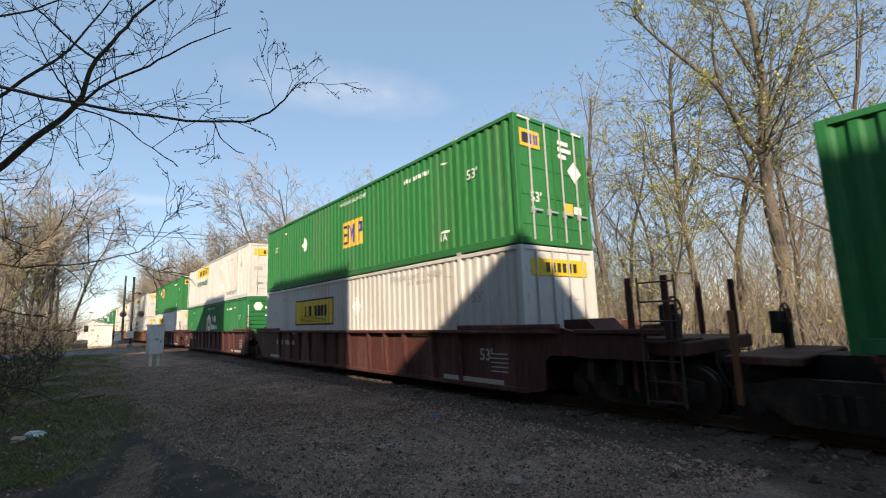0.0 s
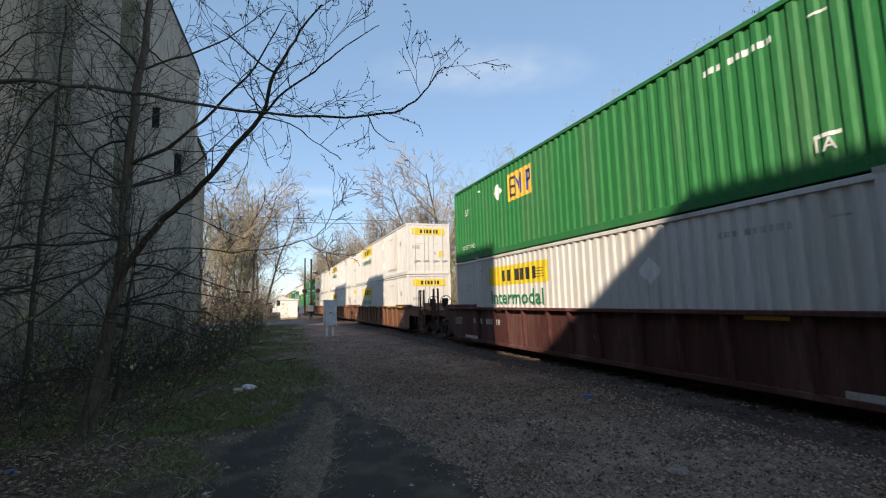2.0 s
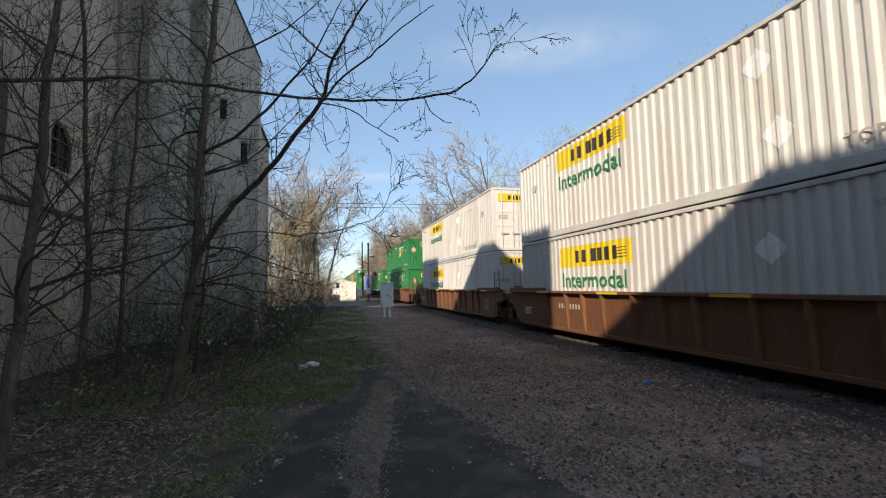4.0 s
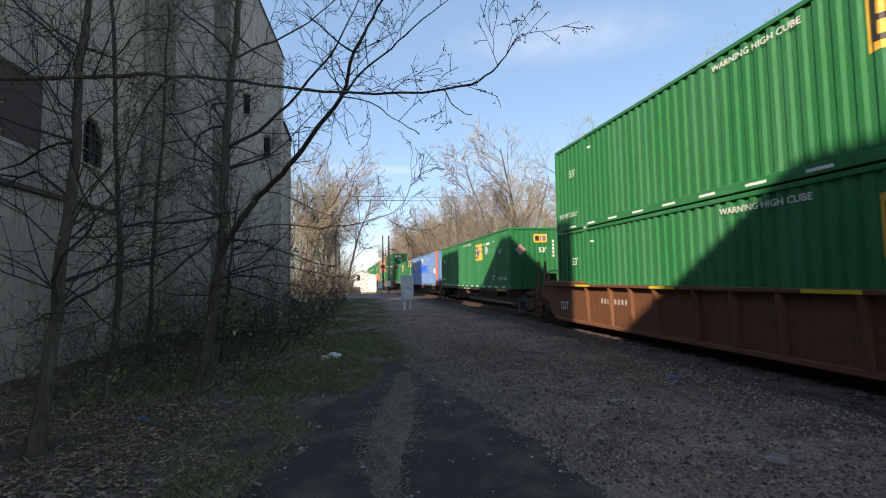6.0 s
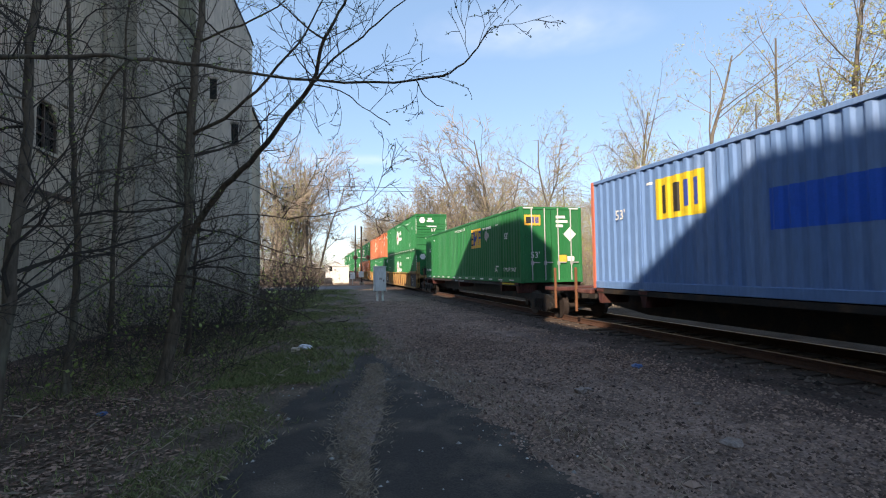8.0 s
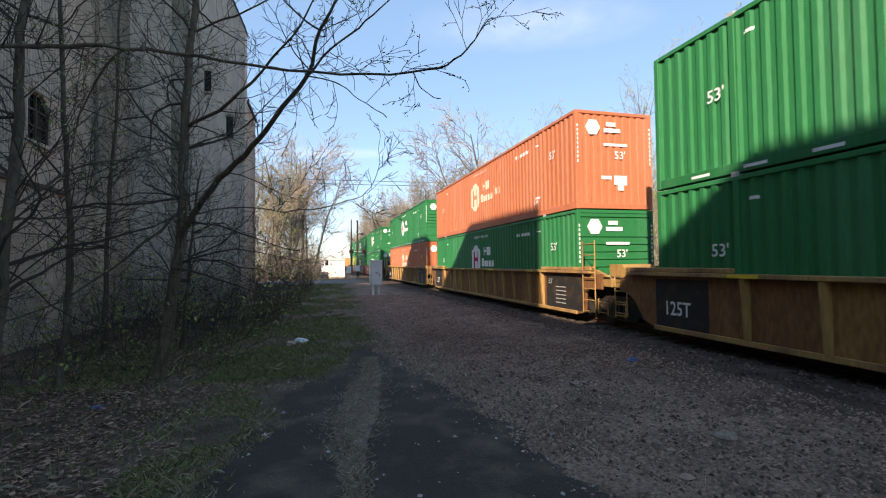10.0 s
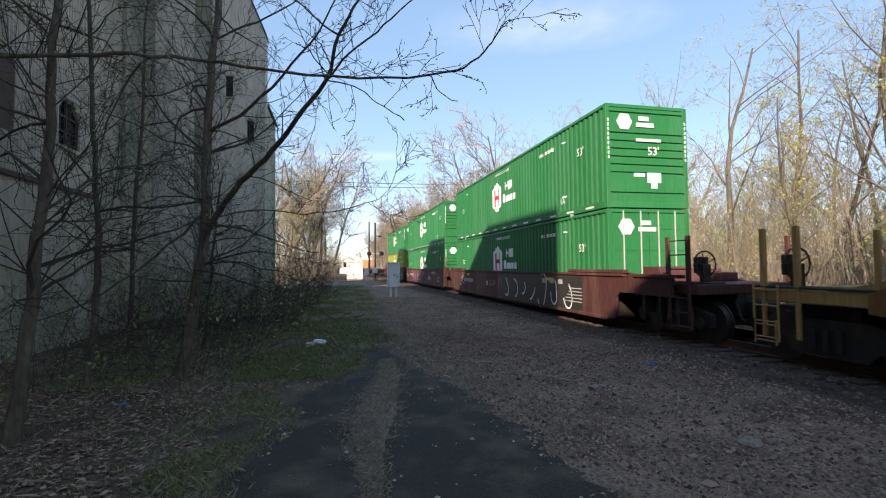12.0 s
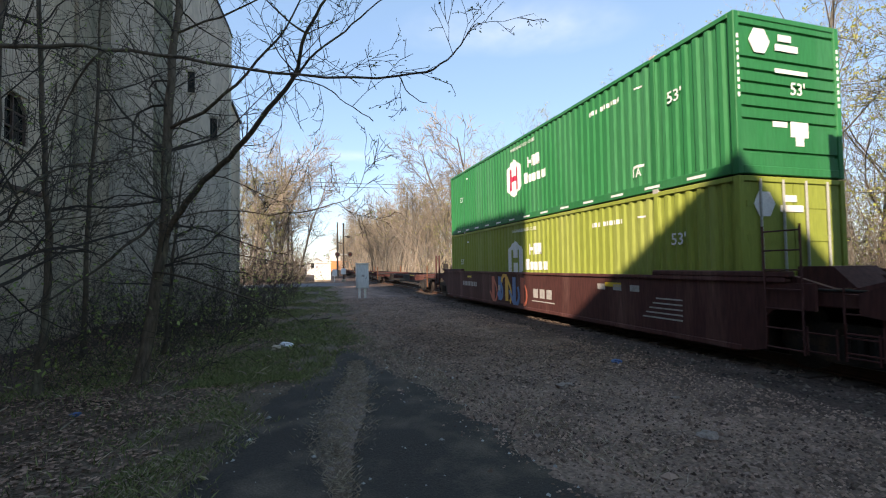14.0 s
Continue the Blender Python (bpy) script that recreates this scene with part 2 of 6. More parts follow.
def text_mesh(s, material):
    """A word in the built-in font, one unit high, starting at its left end."""
    if (s, material.name) not in LETTERS:
        cu = bpy.data.curves.new("lettering", "FONT")
        cu.body, cu.size, cu.offset = s, 1.35, 0.018
        cu.resolution_u = 2
        ob = new("lettering_source", cu)
        me = bpy.data.meshes.new_from_object(ob.evaluated_get(bpy.context.evaluated_depsgraph_get()))
        bpy.data.objects.remove(ob)
        me.materials.clear()
        me.materials.append(material)
        xs = [v.co.x for v in me.vertices]
        LETTERS[s, material.name] = (me, max(xs) if xs else 1)
    return LETTERS[s, material.name]


SIDE = Matrix(((0, 0, -1, 0), (-1, 0, 0, 0), (0, 1, 0, 0), (0, 0, 0, 1)))
END = Matrix(((1, 0, 0, 0), (0, 0, -1, 0), (0, 1, 0, 0), (0, 0, 0, 1)))


def side_text(s, material, parent, x, y, z, h, width=None):
    me, w = text_mesh(s, material)
    k = (width / w) if width else h
    put("lettering", me, parent, "", Matrix.Translation((x, y, z)) @ SIDE @ Matrix.Diagonal((k, h, 1, 1)))


def end_text(s, material, parent, x, y, z, h):
    me, w = text_mesh(s, material)
    put("lettering", me, parent, "", Matrix.Translation((x, y, z)) @ END @ Matrix.Diagonal((h, h, 1, 1)))


# ---- ground ----
def span(*stops):
    out = []
    for a, b, n in stops:
        out += list(np.linspace(a, b, n, endpoint=False))
    return out


def hump(x, y):
    z = 0.035 * noise.noise((x * 0.5, y * 0.5, 0)) + 0.018 * noise.noise((x * 1.9, y * 1.9, 3))
    near = max(0.0, 1 - abs(y - 10) / 50) * (1 if -7 < x < 7 else 0.2)
    bank = 0.05 * max(0, min(1, (-x - 1.5) / 3)) if y < 42 else 0
    if 6.6 < x < 10.6:
        z = -0.02
    return z * near + bank


def ground():
    xs = span((-600, -60, 8), (-60, -7, 10), (-7, 7.4, 70), (7.4, 30, 16), (30, 600, 10)) + [600]
    ys = span((-400, -30, 8), (-30, 0, 20), (0, 16, 80), (16, 60, 60), (60, 200, 20), (200, 1500, 12)) + [1500]
    V = [(x, y, hump(x, y)) for y in ys for x in xs]
    n = len(xs)
    F = [(j * n + i, j * n + i + 1, (j + 1) * n + i + 1, (j + 1) * n + i) for j in range(len(ys) - 1) for i in range(n - 1)]
    m = bpy.data.materials.new("ground_earth_and_gravel")
    m.use_nodes = True
    add, link = m.node_tree.nodes.new, m.node_tree.links.new
    bsdf = m.node_tree.nodes["Principled BSDF"]
    bsdf.inputs["Roughness"].default_value, bsdf.inputs["Specular IOR Level"].default_value = 0.95, 0.2
    tc, sep, wob = add("ShaderNodeTexCoord"), add("ShaderNodeSeparateXYZ"), add("ShaderNodeTexNoise")
    wob.inputs["Scale"].default_value, wob.inputs["Detail"].default_value = 0.7, 5
    link(tc.outputs["Object"], sep.inputs[0])
    link(tc.outputs["Object"], wob.inputs["Vector"])
    madd = add("ShaderNodeMath")
    madd.operation = "MULTIPLY_ADD"
    madd.inputs[1].default_value = 3.2
    link(wob.outputs["Fac"], madd.inputs[0])
    link(sep.outputs["X"], madd.inputs[2])
    rng = add("ShaderNodeMapRange")
    rng.inputs["From Min"].default_value, rng.inputs["From Max"].default_value = -8, 24
    link(madd.outputs[0], rng.inputs["Value"])
    ramp = add("ShaderNodeValToRGB")
    el = ramp.color_ramp.elements
    el[0].position, el[0].color = 0.12, (0.115, 0.074, 0.058, 1)
    el[1].position, el[1].color = 1.0, (0.13, 0.11, 0.075, 1)
    # stops 0.49 to 0.66 are darkened to paint in shade along and under the train
    for pos, c in ((0.27, (0.12, 0.088, 0.062, 1)), (0.33, (0.12, 0.09, 0.066, 1)), (0.38, (0.2, 0.132, 0.102, 1)),
                   (0.45, (0.215, 0.143, 0.113, 1)), (0.49, (0.085, 0.056, 0.046, 1)), (0.56, (0.065, 0.048, 0.038, 1)), (0.66, (0.065, 0.052, 0.042, 1)), (0.75, (0.11, 0.088, 0.06, 1))):
        e = el.new(pos)
        e.color = c
    link(rng.outputs[0], ramp.inputs["Fac"])
    patch, grain = add("ShaderNodeTexNoise"), add("ShaderNodeTexNoise")
    patch.inputs["Scale"].default_value, patch.inputs["Detail"].default_value = 1.3, 8
    grain.inputs["Scale"].default_value, grain.inputs["Detail"].default_value = 26, 6
    mul = add("ShaderNodeMath")
    mul.operation = "MULTIPLY"
    val = add("ShaderNodeMapRange")
    val.inputs["From Min"].default_value, val.inputs["From Max"].default_value = 0.12, 0.4
    val.inputs["To Min"].default_value, val.inputs["To Max"].default_value = 0.4, 1.75
    for n2, k in ((patch, 0), (grain, 1)):
        link(tc.outputs["Object"], n2.inputs["Vector"])
        link(n2.outputs["Fac"], mul.inputs[k])
    link(mul.outputs[0], val.inputs["Value"])
    hsv, bump = add("ShaderNodeHueSaturation"), add("ShaderNodeBump")
    link(ramp.outputs[0], hsv.inputs["Color"])
    link(val.outputs[0], hsv.inputs["Value"])
    link(hsv.outputs[0], bsdf.inputs["Base Color"])
    bump.inputs["Strength"].default_value, bump.inputs["Distance"].default_value = 0.8, 0.03
    link(grain.outputs["Fac"], bump.inputs["Height"])
    link(bump.outputs[0], bsdf.inputs["Normal"])
    return tagged(raw("ground", V, F, m, None, "brown earth with gravel and weeds", True), kind="structure")


def lane(name, left, right, y0, y1, seed, label, material, z=0.012, step=0.08, rag=1.0):
    """A strip of worn road whose ragged edges follow two curves of y."""
    V, F = [], []
    n = int((y1 - y0) / step)
    for i in range(n + 1):
        y = y0 + (y1 - y0) * i / n
        a = left(y) + rag * (0.24 * noise.noise((seed, y * 1.3, 0)) + 0.14 * noise.noise((seed, y * 5, 2)))
        b = right(y) + rag * (0.24 * noise.noise((seed + 9, y * 1.3, 0)) + 0.14 * noise.noise((seed, y * 5, 7)))
        for k in range(7):
            x = a + (b - a) * k / 6
            V.append((x, y, hump(x, y) + (z if 0 < k < 6 else -0.01)))
    for i in range(n):
        for k in range(6):
            a = i * 7 + k
            F.append((a, a + 1, a + 8, a + 7))
    return tagged(raw(name, V, F, material, None, label, True), kind="structure")


ground()
def road_left(y):
    return float(np.interp(y, (-14, 0, 4.2, 5.1, 6.2, 7.2, 8.9, 10.2), (-2.2, -1.7, -1.1, -0.88, -0.68, -0.31, 0.44, 0.85)))


def road_right(y):
    return float(np.interp(y, (-14, 0, 3.2, 4.4, 5.6, 7.4, 9.3, 10.2), (3.4, 2.6, 2.35, 2.25, 2.11, 1.62, 1.12, 0.9)))


STRIP_Y = (2.4, 3.9, 4.4, 5.2, 6.5, 7.7, 8.7)
STRIP_MID = (0.2, 0.3, 0.29, 0.39, 0.63, 0.84, 0.95)
STRIP_HALF = (0.02, 0.1, 0.17, 0.33, 0.31, 0.18, 0.08)


def strip(y):
    return float(np.interp(y, STRIP_Y, STRIP_MID)), float(np.interp(y, STRIP_Y, STRIP_HALF))


lane("road", road_left, road_right, -14, 10.2, 1.0, "worn dark asphalt lane running out beside the railway", M["asphalt"])
lane("road_strip", lambda y: strip(y)[0] - strip(y)[1], lambda y: strip(y)[0] + strip(y)[1], 3.4, 8.7, 5.0,
     "pale thatch of dry grass on the asphalt", M["thatch"], 0.02, 0.05, 0.35)
lane("road_crossing", lambda y: -60, lambda y: 7.0, 45, 53, 3.0, "grey asphalt road across the railway", M["crossing"], 0.03, 1.0)
lane("road_crossing_beyond", lambda y: 10.2, lambda y: 60, 45, 53, 4.0, "grey asphalt road beyond the railway", M["crossing"], 0.03, 1.0)


# ---- railway track ----
X0 = 8.505
RAIL_TOP = 0.2


def track():
    tr = tagged(new("railway_track"), "single railway track with rusty rails on dark ties", "railway", kind="structure")
    prof = [(-0.07, 0.03), (0.07, 0.03), (0.07, 0.05), (0.012, 0.07), (0.012, 0.15), (0.036, 0.165), (0.036, 0.196),
            (-0.036, 0.196), (-0.036, 0.165), (-0.012, 0.15), (-0.012, 0.07), (-0.07, 0.05)]
    for sx in (-0.7535, 0.7535):
        rail = part("rail", prism([(X0 + sx + a, b) for a, b in prof], -260, 420, "y"), M["railside"], tr, "rusty steel rail with a polished head")
        part("rail_head", box(X0 + sx - 0.034, X0 + sx + 0.034, -260, 420, 0.197, RAIL_TOP), M["railtop"], rail)
    bm = box(-1.3, 1.3, -0.115, 0.115, -0.12, 0.035, 0.012)
    me = bpy.data.meshes.new("tie")
    bm.to_mesh(me)
    bm.free()
    me.materials.append(M["tie"])
    rnd = random.Random(4)
    for i in range(150):
        put("tie", me, tr, "", pose(X0 + rnd.uniform(-0.05, 0.05), -12 + i * 0.52, rnd.uniform(-0.012, 0.004), 0, 0, rnd.uniform(-1.2, 1.2)))


# ---- loose ground cover ----
def scatter_stones(name, count, area, size, material, label, seed, keep=lambda x, y: True):
    rs = np.random.RandomState(seed)
    V, F = [], []
    base = np.array([(1, 0, 0), (0, 1, 0), (-1, 0, 0), (0, -1, 0), (0, 0, 1), (0, 0, -0.6)])
    tri = [(0, 1, 4), (1, 2, 4), (2, 3, 4), (3, 0, 4), (1, 0, 5), (2, 1, 5), (3, 2, 5), (0, 3, 5)]
    x0, x1, y0, y1 = area
    done = 0
    while done < count:
        x, u = rs.uniform(x0, x1), rs.uniform()
        y = y0 + (y1 - y0) * u ** 1.7
        if not keep(x, y):
            continue
        s = size * rs.lognormal(0, 0.4)
        a = rs.uniform(0, 6.28)
        q = base * (1 + rs.uniform(-0.35, 0.35, (6, 1))) * (s, s * rs.uniform(0.6, 1), s * 0.7)
        c, d = math.cos(a), math.sin(a)
        o = len(V)
        z = hump(x, y) + s * 0.15
        V += [(x + p[0] * c - p[1] * d, y + p[0] * d + p[1] * c, z + p[2]) for p in q]
        F += [(o + i, o + j, o + k) for i, j, k in tri]
        done += 1
    return tagged(raw(name, V, F, material, None, label), category="gravel", kind="stuff")


def scatter_blades(name, count, spot, material, label, category, seed, tall, wide, lean=0.5):
    rs = np.random.RandomState(seed)
    V, F = [], []
    for _ in range(count):
        x, y = spot(rs)
        h, w, a = tall * rs.uniform(0.5, 1.3), wide * rs.uniform(0.6, 1.3), rs.uniform(0, 6.28)
        c, s = math.cos(a), math.sin(a)
        lx, ly = rs.uniform(-lean, lean) * h, rs.uniform(-lean, lean) * h
        z, o = hump(x, y), len(V)
        V += [(x - c * w, y - s * w, z), (x + c * w, y + s * w, z), (x + lx * 0.4 + c * w * 0.7, y + ly * 0.4 + s * w * 0.7, z + h * 0.6), (x + lx, y + ly, z + h)]
        F += [(o, o + 1, o + 2), (o, o + 2, o + 3)]
    return tagged(raw(name, V, F, material, None, label), category=category, kind="stuff")


def scatter_leaves(count, seed):
    rs = np.random.RandomState(seed)
    V, F = [], []
    done = 0
    while done < count:
        x, y = rs.uniform(-6, 0.3), 2.5 + 15 * rs.uniform() ** 1.4
        edge = -0.9 + 0.2 * (y - 4.7) if y < 7 else 0.3
        pick = rs.uniform()
        if pick < 0.13:
            x, y = rs.normal(3.1, 0.7), rs.normal(10.5, 1.8)
        elif pick < 0.2:
            x, y = rs.normal(4.9, 0.7), rs.normal(8.2, 1.3)
        elif x > edge - 0.25 - abs(rs.normal(0, 0.5)) or noise.noise((x * 0.8, y * 0.8, 5)) < -0.25:
            continue
        s, a = rs.uniform(0.016, 0.038), rs.uniform(0, 6.28)
        c, d = math.cos(a), math.sin(a)
        t1, t2 = rs.uniform(-0.5, 0.9, 2)
        z, o = hump(x, y) + rs.uniform(0.006, 0.035), len(V)
        for px, py, pz in ((-1, 0, t1 * 0.4), (0, -0.6, 0), (1, 0, t2 * 0.4), (0, 0.6, rs.uniform(-0.2, 0.5))):
            V.append((x + s * (px * c - py * d), y + s * (px * d + py * c), z + s * pz))
        F += [(o, o + 1, o + 3), (o + 1, o + 2, o + 3)]
        done += 1
    return tagged(raw("fallen_leaves", V, F, M["leaf"], None, "brown dead leaves strewn under bare trees"), category="leaves", kind="stuff")


def on_gravel(x, y):
    return x > 1.86 - 0.2 * (min(y, 12) - 5) + 0.25 * max(0, 4.5 - y) + 0.42 * noise.noise((x, y * 0.6, 1)) and noise.noise((x * 0.5, y * 0.35, 8)) > -0.35


scatter_stones("gravel", 40000, (0.4, 6.1, 2.0, 26), 0.0145, M["stone"], "grey crushed stone strewn beside the track", 11, on_gravel)
scatter_stones("ballast", 12000, (6.0, 10.4, -2, 34), 0.024, M["ballast"], "dark crushed stone ballast round the rails", 12)
scatter_stones("gravel_spill", 2600, (0.9, 4.2, 2.0, 10.5), 0.012, M["stone"], "small loose stones spilled over the asphalt edge", 15,
               lambda x, y: abs(x - 1.86 + 0.2 * (y - 5) - 0.05 + 0.4 * noise.noise((x * 2, y * 2, 4))) < 0.45 + 0.3 * noise.noise((x * 3, y * 3, 9)))
scatter_stones("pebbles", 260, (-0.7, 2.3, 2.6, 9.5), 0.017, M["pebble"], "pale pebbles scattered on dark asphalt", 13)
scatter_leaves(38000, 21)


def grass_spot(rs):
    while True:
        u = rs.uniform()
        y = 7.6 + 36 * u ** 1.6
        x = rs.normal(-0.6, 1.5 + 0.03 * y)
        ragged = 0.7 * noise.noise((1, y * 0.4, 6)) + 0.5 * noise.noise((x * 0.5, y * 1.5, 7)) + rs.normal(0, 0.25)
        if -5.5 < x < 1.0 + 0.05 * (y - 9) + ragged and x < road_left(min(y, 10)) + (4 if y > 9.5 else 0.1) and noise.noise((x * 0.7, y * 0.5, 2)) + 0.5 * noise.noise((x * 2.5, y * 2, 4)) > -0.1 + rs.normal(0, 0.2):
            return x, y


def straw_spot(rs):
    y = rs.uniform(3.2, 8.7)
    mid, half = strip(y)
    return rs.normal(mid, half * 0.55), y


def litter_spot(rs):
    y = 3 + 9 * rs.uniform()
    edge = -1.0 + 0.2 * (min(y, 8) - 4.7)
    return edge - (5.5 + edge) * rs.uniform(), y


def edge_spot(rs):
    while True:
        y = rs.uniform(3.2, 8.8)
        x = road_left(y) + rs.normal(-0.3, 0.32)
        if noise.noise((x * 1.3, y * 1.1, 12)) > -0.05:
            return x, y


def verge_spot(rs):
    y = rs.uniform(3, 11)
    return 2.05 - 0.2 * (y - 5) + rs.normal(0.35, 0.25), y


scatter_blades("grass", 62000, grass_spot, M["grass"], "low green spring grass on brown earth", "grass", 31, 0.07, 0.006, 1.0)
scatter_blades("dry_grass", 6000, straw_spot, M["straw"], "dry pale grass between the two wheel lanes", "grass", 32, 0.045, 0.003, 1.8)
scatter_blades("weeds", 4000, litter_spot, M["grass"], "sparse green weeds among dead leaves", "weeds", 33, 0.075, 0.006)
scatter_blades("edge_grass", 4200, edge_spot, M["grass"], "low green grass along the asphalt edge", "grass", 36, 0.06, 0.005, 1.2)
scatter_blades("edge_straw", 2600, edge_spot, M["straw"], "dry pale grass along the asphalt edge", "grass", 37, 0.05, 0.003, 1.8)
scatter_blades("dead_stalks", 260, litter_spot, M["straw"], "dry stalks lying among dead leaves", "stalks", 34, 0.1, 0.0018, 2.2)
scatter_blades("verge_grass", 900, verge_spot, M["straw"], "thin dry grass along the asphalt edge", "grass", 35, 0.07, 0.005, 1.4)


# ---- the old factory ----
XW = -6.0


def wall_with_holes(name, x0, x1, y0, y1, z0, z1, holes, material, parent):
    """A wall along y, cut into upright strips round its openings (y0, y1, z0, z1)."""
    cuts = sorted({y0, y1, *[h[0] for h in holes], *[h[1] for h in holes]})
    bm = bmesh.new()
    for a, b in zip(cuts, cuts[1:]):
        low = z0
        for h in sorted((h for h in holes if h[0] <= a and h[1] >= b), key=lambda h: h[2]):
            bx(bm, x0, x1, a, b, low, h[2])
            low = h[3]
        bx(bm, x0, x1, a, b, low, z1)
    return part(name, bm, material, parent)


def factory():
    f = tagged(new("factory_building"), "tall grey stained concrete factory with corrugated steel cladding", "building", kind="structure")
    seam, top, end = 3.6, 12.1, 17.4
    windows = [(11.77, 12.75, 4.55, 5.65), (8.5, 10.4, 4.35, 5.75)]
    wall_with_holes("wall", XW - 0.4, XW, -34, end, 0, top, windows, M["concrete"], f)
    # unseen blocks above the roof, placed and sized to cast the shadows on the train
    for a, deep in ((-20.6, 8.5), (-4.1, 7.4), (12.4, 4.9)):
        part("tower", box(XW - 9, XW - 0.003, a, a + deep, top + 0.002, 15.85), M["concrete"], f)
    part("wall", box(-30, XW - 0.4, -34, -33.6, 0, top), M["concrete"], f)
    part("wall", box(-30.4, -30, -34, 17.4, 0, top), M["concrete"], f)
    part("roof", box(-30, XW - 0.4, -33.6, 17.3, top - 0.5, top - 0.1), M["roofing"], f)
    part("floor_slab", box(-30, XW - 0.4, -33.6, 17.3, 0.0, 0.15), M["concrete"], f)
    part("coping", box(XW - 0.5, XW + 0.06, 3.35, end - 0.1, top, top + 0.12), M["roofing"], f)
    # the gabled end wall, the lower wing behind it and an unseen block added for its shadow
    out = [(-14, 0), (-2.45, 0), (-2.45, 10.15), (-3.55, 12.75), (-14, 12.75)]
    part("end_wall", prism(out, end, end + 0.6, "y"), M["pale_concrete"], f)
    part("end_coping", prism([(-2.45, 10.15), (-2.41, 10.19), (-3.52, 12.85), (-14, 12.87), (-14, 12.75), (-3.55, 12.75)], end - 0.04, end + 0.64, "y"), M["roofing"], f)
    part("wing", box(-14, -2.46, end + 0.6, 20.4, 0, 7.7), M["concrete"], f)
    part("wing_roof", prism([(-14, 7.7), (-2.4, 7.7), (-2.4, 7.82), (-14, 8.4)], end + 0.62, 20.45, "y"), M["roofing"], f)
    part("tower", box(-15, XW - 0.003, 28.9, 36.3, 0, 15.85), M["concrete"], f)
    part("mossy_buttress", box(-4.75, -4.2, end - 0.06, end, 0, 12.2, 0.02), M["moss"], f, "mossy concrete buttress")
    for x, z in ((-3.63, 8.15), (-2.93, 6.6)):
        w = part("slit_window", box(x - 0.11, x + 0.11, end - 0.012, end - 0.004, z - 0.36, z + 0.36), M["pane"], f, "dark narrow slit window")
        part("window_sill", box(x - 0.15, x + 0.15, end - 0.07, end, z - 0.43, z - 0.37), M["concrete"], w)
        part("lintel", box(x - 0.15, x + 0.15, end - 0.05, end, z + 0.37, z + 0.44), M["concrete"], w)
    # corrugated cladding above the seam at the near end, in upright sheets
    z0, z1 = seam + 0.04, top - 0.05
    for a, b, lo, hi in ((-12, 8.5, z0, z1), (8.5, 10.4, z0, 4.33), (8.5, 10.4, 5.77, z1), (10.4, 11.77, z0, z1), (11.77, 12.75, 5.67, z1), (12.75, 13.3, z0 + 2.2, z1)):
        bm = bmesh.new()
        n = max(2, int((b - a) / 0.026))
        rows = [(XW + (0.01 if k % 4 in (0, 1) else 0.06), a + (b - a) * k / n) for k in range(n + 1)]
        lo_v = [bm.verts.new((x, y, lo)) for x, y in rows]
        hi_v = [bm.verts.new((x, y, hi)) for x, y in rows]
        for k in range(n):
            bm.faces.new((lo_v[k], lo_v[k + 1], hi_v[k + 1], hi_v[k]))
        part("cladding_sheet", bm, M["corrugated"], f, "weathered corrugated steel cladding")
    part("flashing", box(XW, XW + 0.07, -12, 13.4, seam - 0.06, seam + 0.035), M["frame"], f, "rusty seam flashing")
    part("pilaster", box(XW, XW + 0.12, 14.9, 15.4, 0, top - 0.3, 0.02), M["concrete"], f)
    for a, b, c, d in windows:
        w = part("window", box(XW - 0.12, XW - 0.1, a, b, c, d), M["pane"], f, "dark broken factory window")
        for y in (a, (a + b) / 2 - 0.02, b - 0.04):
            part("window_bar", box(XW - 0.095, XW - 0.045, y, y + 0.04, c, d), M["frame"], w)
        for z in np.linspace(c, d - 0.04, 4):
            part("window_bar", box(XW - 0.09, XW - 0.05, a, b, z, z + 0.04), M["frame"], w)
        part("window_sill", box(XW - 0.25, XW + 0.07, a - 0.05, b + 0.05, c - 0.08, c), M["concrete"], w)
    for s in (-1, 1):
        yc = 12.26 + s * 0.488
        part("arch_corner", prism([(yc, 5.65), (yc - s * 0.3, 5.65), (yc, 5.3)], XW - 0.09, XW - 0.002), M["concrete"], f)
    part("shutter", box(XW - 0.04, XW - 0.01, 8.5, 10.4, 4.35, 5.75), M["frame"], f, "rusty steel shutter")


factory()


# ---- containers ----
CL, CW, CH = 16.15, 1.295, 2.89
SPEED = 21.8
MOVERS = []
MESHES = {}


def shared(key, build, material):
    """One mesh for all alike pieces of one paint."""
    if (key, material.name) not in MESHES:
        bm = build()
        bmesh.ops.recalc_face_normals(bm, faces=bm.faces)
        me = bpy.data.meshes.new(key)
        bm.to_mesh(me)
        bm.free()
        me.materials.append(material)
        MESHES[key, material.name] = me
    return MESHES[key, material.name]


PITCH, DEEP = 0.276, 0.036
ZB, ZT = 0.2, 2.8


